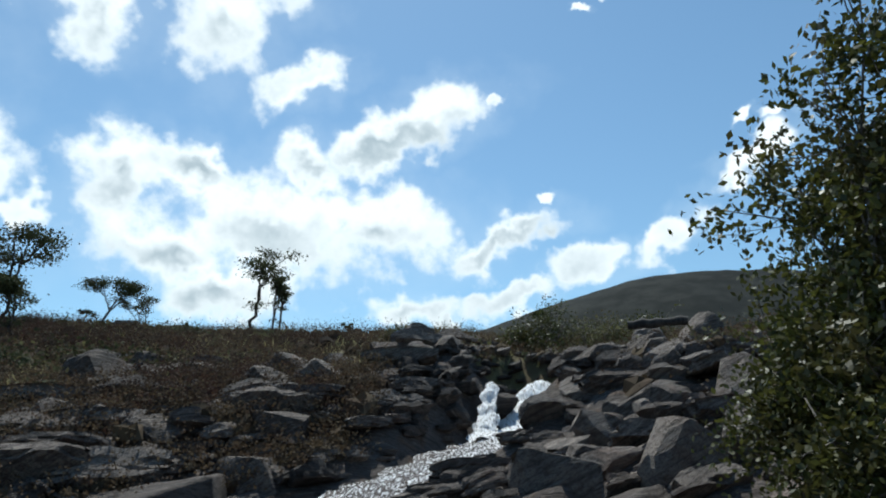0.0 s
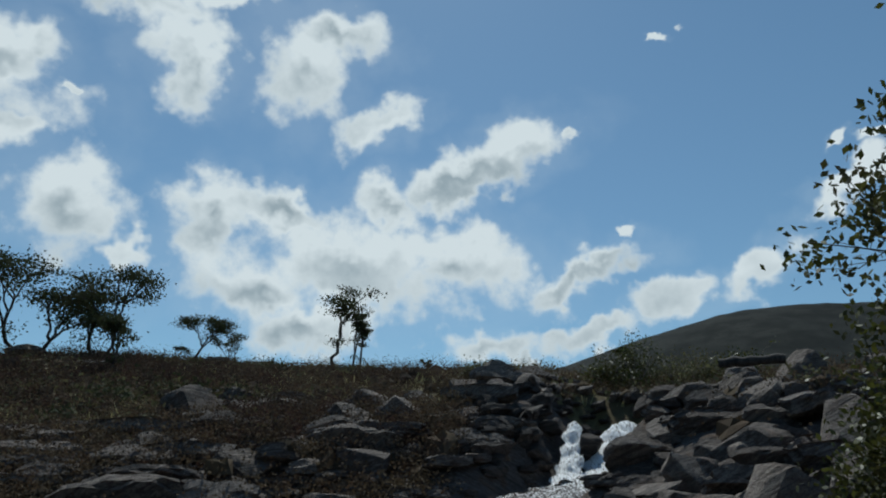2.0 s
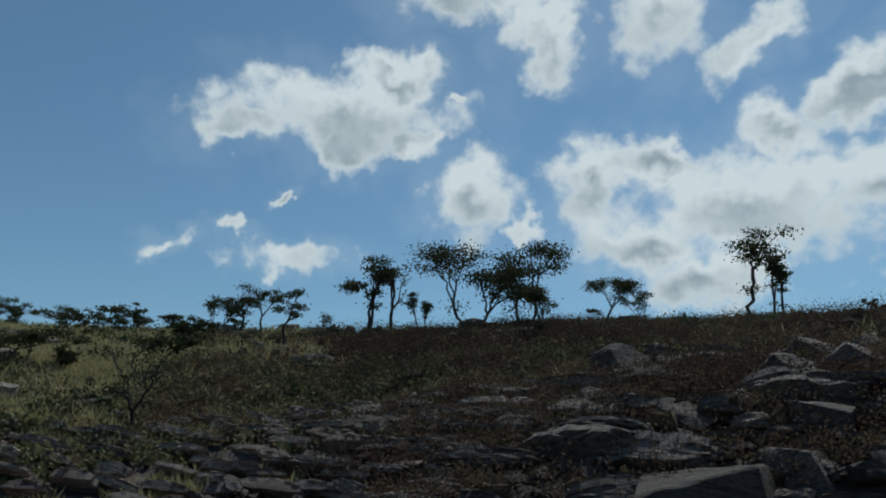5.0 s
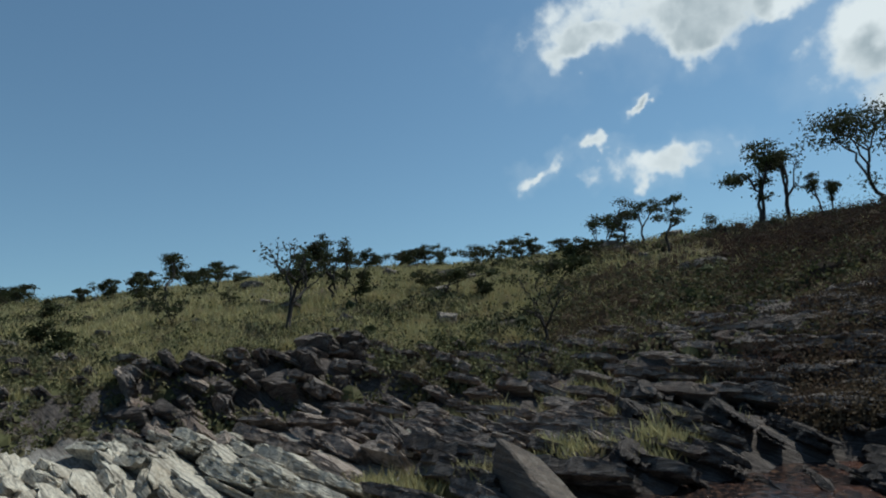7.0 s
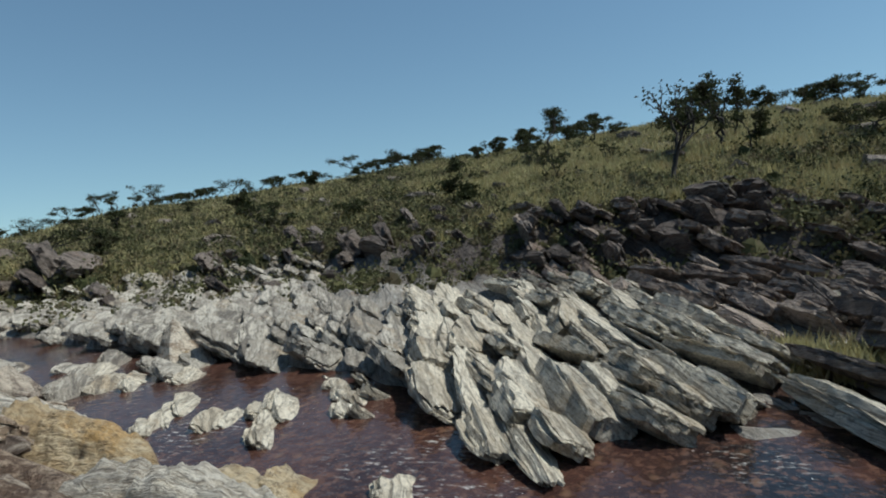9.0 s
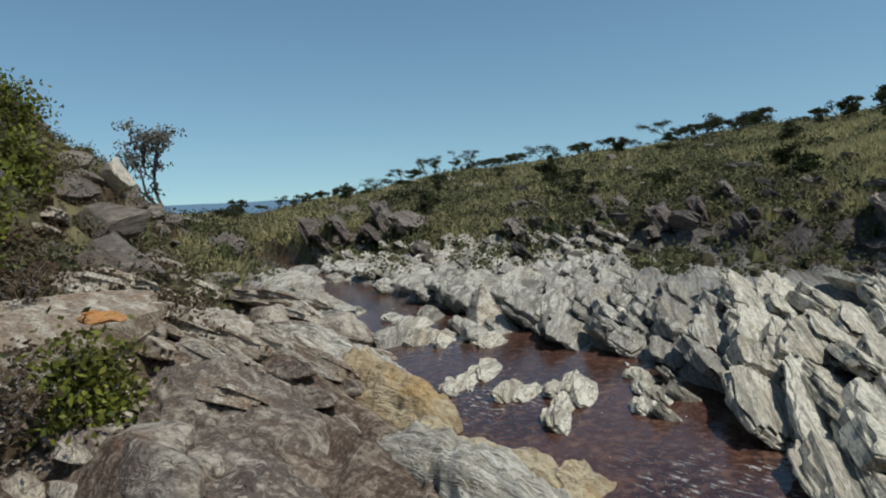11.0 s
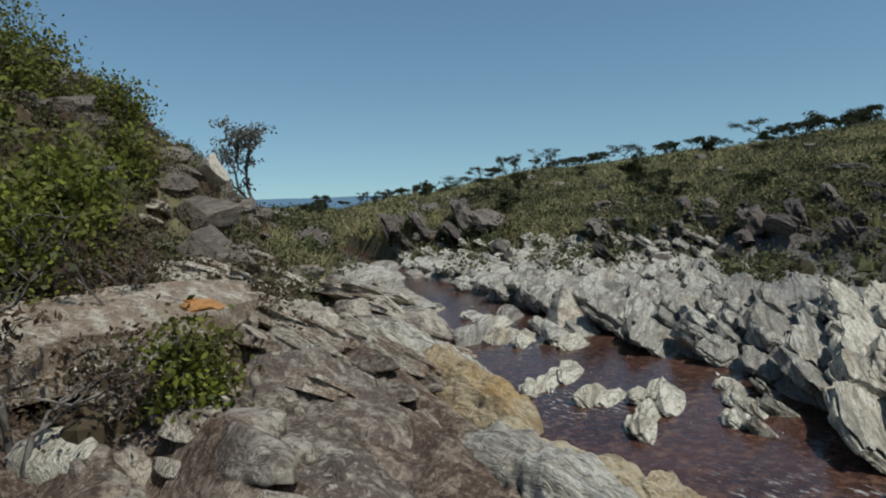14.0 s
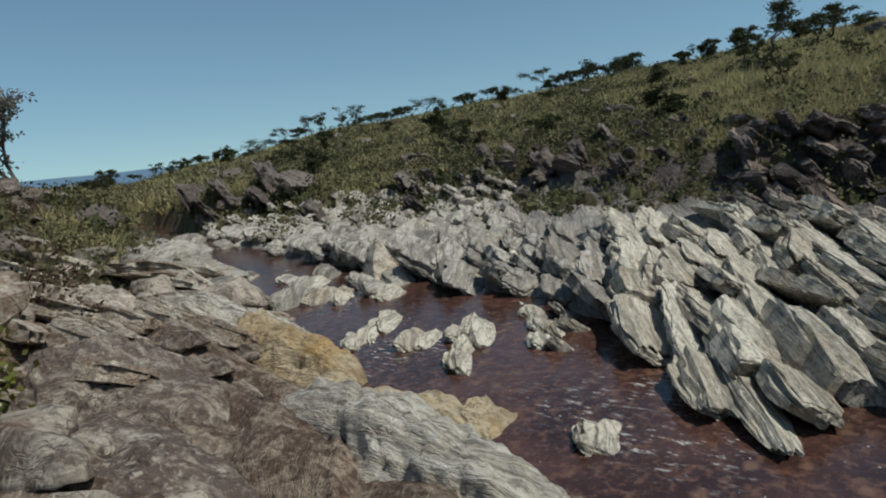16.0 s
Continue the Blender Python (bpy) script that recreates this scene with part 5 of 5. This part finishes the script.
def bulk(name, n, area, size, per, leafsize, mat, seed, label, dense, heart=0.23):
    """Low scrub or grass over a wide area, in one mesh."""
    g = np.random.default_rng(seed)
    (a0, a1), (r0, r1) = area
    a, r = np.radians(g.uniform(a0, a1, n * 3)), r0 * (r1 / r0) ** g.uniform(0, 1, n * 3)
    x, y = -np.sin(a) * r, np.cos(a) * r
    h, rock = terrain(x, y)[:2]
    d, lv, w = river_at(x, y)
    ok = (g.uniform(0, 1, n * 3) < dense(x, y, rock)) & (d > w * 1.5) & (h > lv * 0 - 2.5)
    x, y, h = x[ok][:n], y[ok][:n], h[ok][:n]
    s = g.uniform(*size, len(x)) * g.uniform(0.6, 1.2, len(x))
    off = g.normal(0, 1, (len(x), per, 3))
    off /= np.linalg.norm(off, axis=2)[..., None] ** 0.5
    off[..., 2] = np.abs(off[..., 2]) * 0.8
    c = np.stack([x, y, h], -1)[:, None] + off * (s * 0.42)[:, None, None]
    v, f = leaves(c.reshape(-1, 3), leafsize, g, 0.1)
    # a dense heart in each shrub
    a = np.linspace(0, 2 * np.pi, 5, endpoint=False)
    ring = np.stack([np.cos(a), np.sin(a), 0 * a], -1)
    unit = np.concatenate([ring * [1, 1, 0], ring * [0.8, 0.8, 0] + [0, 0, 0.7], ring * [0.35, 0.35, 0] + [0, 0, 1.05]])
    k = np.arange(5)
    quads = np.concatenate([np.stack([k, (k + 1) % 5, (k + 1) % 5 + 5, k + 5], -1), np.stack([k + 5, (k + 1) % 5 + 5, (k + 1) % 5 + 10, k + 10], -1)])
    core = unit[None] * (s * heart)[:, None, None] * g.uniform(0.7, 1.3, (len(x), 15, 1)) + np.stack([x, y, h - 0.03], -1)[:, None]
    cf = (quads[None] + np.arange(len(x))[:, None, None] * 15).reshape(-1, 4)
    v, f = join([(v, f), (core.reshape(-1, 3), cf)])
    thing(name, mesh(name, v, f), mat, label, "plants", kind="stuff")


def grass(name, n, area, height, mat, seed, label, dense):
    g = np.random.default_rng(seed)
    (a0, a1), (r0, r1) = area
    a, r = np.radians(g.uniform(a0, a1, n * 3)), r0 * (r1 / r0) ** g.uniform(0, 1, n * 3)
    x, y = -np.sin(a) * r, np.cos(a) * r
    h, rock = terrain(x, y)[:2]
    d, lv, w = river_at(x, y)
    ok = (g.uniform(0, 1, n * 3) < dense(x, y, rock)) & (d > w * 1.4)
    x, y, h, r = x[ok][:n], y[ok][:n], h[ok][:n], r[ok][:n]
    m = len(x)
    per = 5
    s = (g.uniform(*height, m)[:, None] * g.uniform(0.5, 1.2, (m, per)))[..., None]
    root = np.stack([x, y, h - 0.03], -1)[:, None] + np.concatenate([g.normal(0, 0.07, (m, per, 2)), np.zeros((m, per, 1))], 2)
    lean = np.concatenate([g.normal(0, 0.38, (m, per, 2)), np.ones((m, per, 1))], 2)
    wide = np.concatenate([g.normal(0, 1, (m, per, 2)), np.zeros((m, per, 1))], 2)
    wide /= np.linalg.norm(wide, axis=2)[..., None] + 1e-9
    ww = (0.012 + 0.0009 * r)[:, None, None] * wide
    v = np.stack([root - ww, root + ww, root + lean * s], 2).reshape(-1, 3)
    thing(name, mesh(name, v, np.arange(len(v)).reshape(-1, 3)), mat, label, "grass", kind="stuff")


def open_ground(x, y, rock):
    dry = 0.05 + 0.95 * sstep(np.degrees(np.arctan2(-x, y)), 50, 72)
    return dry * np.clip(1.1 - 1.6 * rock, 0, 1) * (0.25 + 0.75 * sstep(fbm(x / 4, y / 4, 33), -0.35, 0.25))


def brush_ground(x, y, rock):
    az = np.degrees(np.arctan2(-x, y))
    meadow = 1 - 0.7 * sstep(az, 78, 86) * (1 - sstep(az, 108, 116)) * (np.hypot(x, y) < 36)
    return meadow * np.clip(1.0 - 1.1 * rock, 0.02, 1) * (0.12 + 0.88 * sstep(fbm(x / 4, y / 4, 33), 0.15, -0.3))


grass("shore_grass", 2600, ((50, 84), (7.5, 14)), (0.12, 0.3), M_GRASS, 512, "yellow-green grass tufts between shore rocks", lambda x, y, r: 1.0 * (fbm(x / 1.2, y / 1.2, 37) > 0.12))
grass("grass_slope", 50000, ((-45, 160), (14, 68)), (0.2, 0.46), M_GRASS, 501, "dry olive-green grass on the hillside", open_ground)
bulk("bank_scrub", 1100, ((40, 158), (14.5, 25)), (0.4, 1.1), 40, 0.11, M_SCRUB, 508, "scrub growing between dark rocks of the bank", lambda x, y, r: 0.25 + 0.75 * sstep(fbm(x / 2.5, y / 2.5, 35), -0.1, 0.3))
bulk("scrub_slope", 3400, ((-45, 160), (14.5, 66)), (0.35, 1.15), 23, 0.15, M_SCRUB, 502, "low grey-green scrub on the hillside", brush_ground)
bulk("dry_scrub_bank", 1000, ((4, 46), (10.5, 19)), (0.5, 1.4), 120, 0.06, M_SCRUB_DRY, 511, "dry dark brown bushes between the boulders", lambda x, y, r: 0.2 + 0.8 * sstep(fbm(x / 2, y / 2, 36), -0.15, 0.2), 0.2)
bulk("dark_hummocks", 460, ((4, 52), (13, 34)), (1.0, 2.0), 300, 0.065, M_BRUSH, 513, "dark bushes in hummocks on the bank", lambda x, y, r: np.clip(1.1 - 0.9 * r, 0.1, 1) * sstep(fbm(x / 3, y / 3, 39), -0.1, 0.25), 0.2)
bulk("dry_scrub_slope", 2000, ((-40, 66), (13.5, 36)), (0.6, 1.7), 110, 0.065, M_SCRUB_DRY, 503, "dry reddish-brown scrub on the bank", lambda x, y, r: np.clip(1.0 - 1.1 * r, 0.02, 1) * (0.5 + 0.5 * sstep(fbm(x / 3, y / 3, 38), -0.2, 0.2)), 0.2)
bulk("dark_scrub_slope", 700, ((20, 160), (17, 64)), (0.6, 1.6), 60, 0.13, M_LEAF_DARK, 506, "dark green bushes on the hillside", brush_ground)
bulk("thick_scrub_slope", 1900, ((108, 158), (20, 66)), (0.5, 1.3), 34, 0.14, M_SCRUB, 507, "thick olive scrub above the river bend", lambda x, y, r: np.clip(1.2 - 1.2 * r, 0, 1))
bulk("scrub_home_slope", 560, ((157, 200), (8.5, 27)), (0.35, 0.95), 60, 0.085, M_SCRUB, 504, "tangled scrub on the near slope", lambda x, y, r: 0.9 + 0 * x)
bulk("dry_scrub_home", 560, ((158, 190), (7.5, 22)), (0.35, 0.9), 80, 0.06, M_SCRUB_DRY, 505, "dry twiggy scrub on the near slope", lambda x, y, r: 0.7 + 0 * x)


def small_trees():
    """Low trees and tall bushes thinned over the far slope and thick along its crest."""
    g = np.random.default_rng(88)
    kinds = [plant_tree(100 + 3 * k, 56, 1.0, 0.9 + 0.1 * k, ["umbrella", "multi", "sparse", "multi", "umbrella"][k], 480 + k, "low dark tree among the scrub", M_BARK_DARK, M_LEAF_DARK, 0, "low trees of the far slope", full=0.25) for k in range(5)]
    for k in range(110):
        az = g.uniform(60, 156)
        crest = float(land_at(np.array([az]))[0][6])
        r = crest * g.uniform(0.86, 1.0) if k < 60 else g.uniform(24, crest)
        s = g.uniform(0.8, 1.6)
        x, y = -math.sin(radians(az)) * r, math.cos(radians(az)) * r
        m = Matrix.Translation((x, y, ground_z(x, y) - 0.05)) @ Matrix.Rotation(g.uniform(0, 6.28), 4, "Z") @ Matrix.Diagonal((s * g.uniform(0.9, 1.3), s, s, 1))
        copy_thing(kinds[g.integers(5)], m)


small_trees()


def green_bush(x, y, height, width, seed, label, leafsize, per, name="bush", twigs=24, spread=1.5, leaf=None):
    """A broad-leaved bush: many stems, leaves in rosettes at the twig ends."""
    g = np.random.default_rng(seed)
    root = tagged(new(name), label, "bush", "broad-leaved bushes")
    root.location = (x, y, ground_z(x, y) - 0.05)
    wood, tips = [], []
    for _ in range(9):
        a, rad = g.uniform(0, 2 * np.pi), math.sqrt(g.uniform(0.05, 1)) * width * 0.4
        top = np.array([math.cos(a) * rad, math.sin(a) * rad, height * g.uniform(0.55, 0.95)])
        piece, path = limb(g.normal(0, 0.08, 3) * [1, 1, 0], top, 0.02, 0.008, g, 0.14, 9)
        wood.append(piece)
        for _ in range(twigs):
            s = path[g.integers(2, 9)]
            q = s + g.normal(0, 1, 3) * [0.13 * width, 0.13 * width, 0.09 * height] + [0, 0, 0.04 * height]
            piece, _ = limb(s, q, 0.008, 0.003, g, 0.12, 3, 3)
            wood.append(piece)
            tips.append(q)
    tips = np.array(tips)
    c = np.repeat(tips, per, 0) + g.normal(0, 1, (len(tips) * per, 3)) * leafsize * spread
    thing("trunk", mesh("trunk", *join(wood), True), M_BARK_GREY, parent=root)
    thing("crown", mesh("crown", *leaves(c, leafsize, g, -0.25)), leaf or M_LEAF_GREEN, parent=root)
    return root


green_bush(4.05, 4.3, 4.0, 2.0, 601, "tall bush with thick green leaves on the bank", 0.065, 60, twigs=60, spread=1.25, leaf=M_LEAF_OLIVE_SHADE)
green_bush(4.85, 4.3, 4.2, 2.4, 605, "tall dark bush behind the leafy one", 0.065, 60, twigs=60, spread=1.25, leaf=M_LEAF_OLIVE_SHADE)
green_bush(4.35, 5.6, 3.2, 2.4, 602, "dense green bush beside the boulders", 0.075, 36, twigs=50, spread=1.25, leaf=M_LEAF_OLIVE_SHADE)
green_bush(3.2, 4.7, 1.3, 1.2, 603, "low leafy bush on the bank", 0.055, 44, twigs=36, spread=1.8, leaf=M_LEAF_OLIVE_SHADE)
green_bush(3.55, 5.9, 1.9, 1.6, 604, "olive-green bush growing between boulders", 0.06, 44, twigs=40, spread=1.8, leaf=M_LEAF_OLIVE_SHADE)
for k, (az, r, hh, ww) in enumerate([(-9.5, 24, 1.9, 2.0), (-12.5, 24.5, 1.5, 2.2), (-7.5, 24, 1.2, 1.5), (-15, 23.5, 1.1, 1.8), (-18, 23, 1.3, 2.0), (3.2, 25, 0.9, 1.2)]):
    x, y = bearing(az).xy * r
    green_bush(x, y, hh, ww, 660 + k, "olive shrub above the falls", 0.09, 10, leaf=M_SCRUB if k % 2 else M_LEAF_OLIVE_SHADE)
for k, (x, y, hh, ww) in enumerate([(-0.9, -15.5, 1.4, 2.0), (0.6, -15.0, 1.5, 2.0), (-0.2, -18.5, 1.6, 2.4), (-2.6, -16.0, 1.1, 1.6), (-0.1, -8.0, 1.2, 1.3), (0.6, -7.4, 1.3, 1.3), (-1.1, -9.8, 1.1, 1.2), (0.1, -11.5, 1.1, 1.3), (-0.4, -13.5, 1.1, 1.4), (-2.2, -12.8, 1.0, 1.2), (-0.9, -8.6, 0.9, 0.9)]):
    green_bush(x, y, hh, ww, 610 + k, "yellow-green broad-leaved bush on the slope", 0.1, 11)


def make_log():
    g = np.random.default_rng(77)
    x0, y0 = bearing(-16.8).xy * 18
    x1, y1 = bearing(-21.5).xy * 18
    z = 2.3 + 18 * math.tan(radians(6.6))
    v, f = tube(np.stack([np.linspace(x0, x1, 9), np.linspace(y0, y1, 9), np.linspace(z, z + 0.05, 9) + g.normal(0, 0.01, 9)], -1), 0.12 + g.normal(0, 0.01, 9), 9)
    thing("log", mesh("log", v, f, True), M_BARK_DARK, "dark fallen log lying across boulders", "log")


make_log()
green_bush(-1.25, -4.6, 0.5, 0.55, 630, "low straggling green bush on bare rock", 0.06, 7)
plant_tree(177.5, 4.9, 1.0, 1.0, "bare", 473, "bare grey twigs of a dead bush", M_BARK_GREY, M_SCRUB_DRY, 0, "bushes on the slope", "bush")
plant_tree(181.5, 5.4, 1.3, 1.2, "bare", 474, "bare grey twigs of a dead bush", M_BARK_GREY, M_SCRUB, 0, "bushes on the slope", "bush")
for k, (x, y, hh, ww) in enumerate([(0.55, -6.3, 1.3, 1.1), (-0.5, -7.7, 1.1, 1.2), (0.2, -7.5, 1.2, 1.2)]):
    green_bush(x, y, hh, ww, 640 + k, "straggling bush with yellow-green leaves on the near bank", 0.06, 12)
for k, (x, y, hh) in enumerate([(-0.85, -5.1, 0.7), (-0.25, -4.5, 0.8), (-1.1, -6.8, 0.9), (0.05, -6.6, 1.2), (-1.4, -7.6, 0.9)]):
    plant_tree(math.degrees(math.atan2(-x, y)), math.hypot(x, y), hh, hh * 1.1, "bare", 650 + k, "bare grey twigs of a dead bush", M_BARK_GREY, M_SCRUB_DRY, 0, "bushes on the slope", "bush")
bulk("corner_scrub", 50, ((165, 186), (4.6, 8.0)), (0.3, 0.7), 70, 0.045, M_SCRUB_DRY, 509, "dry twiggy undergrowth on the near bank", lambda x, y, r: 0.8 + 0 * x)
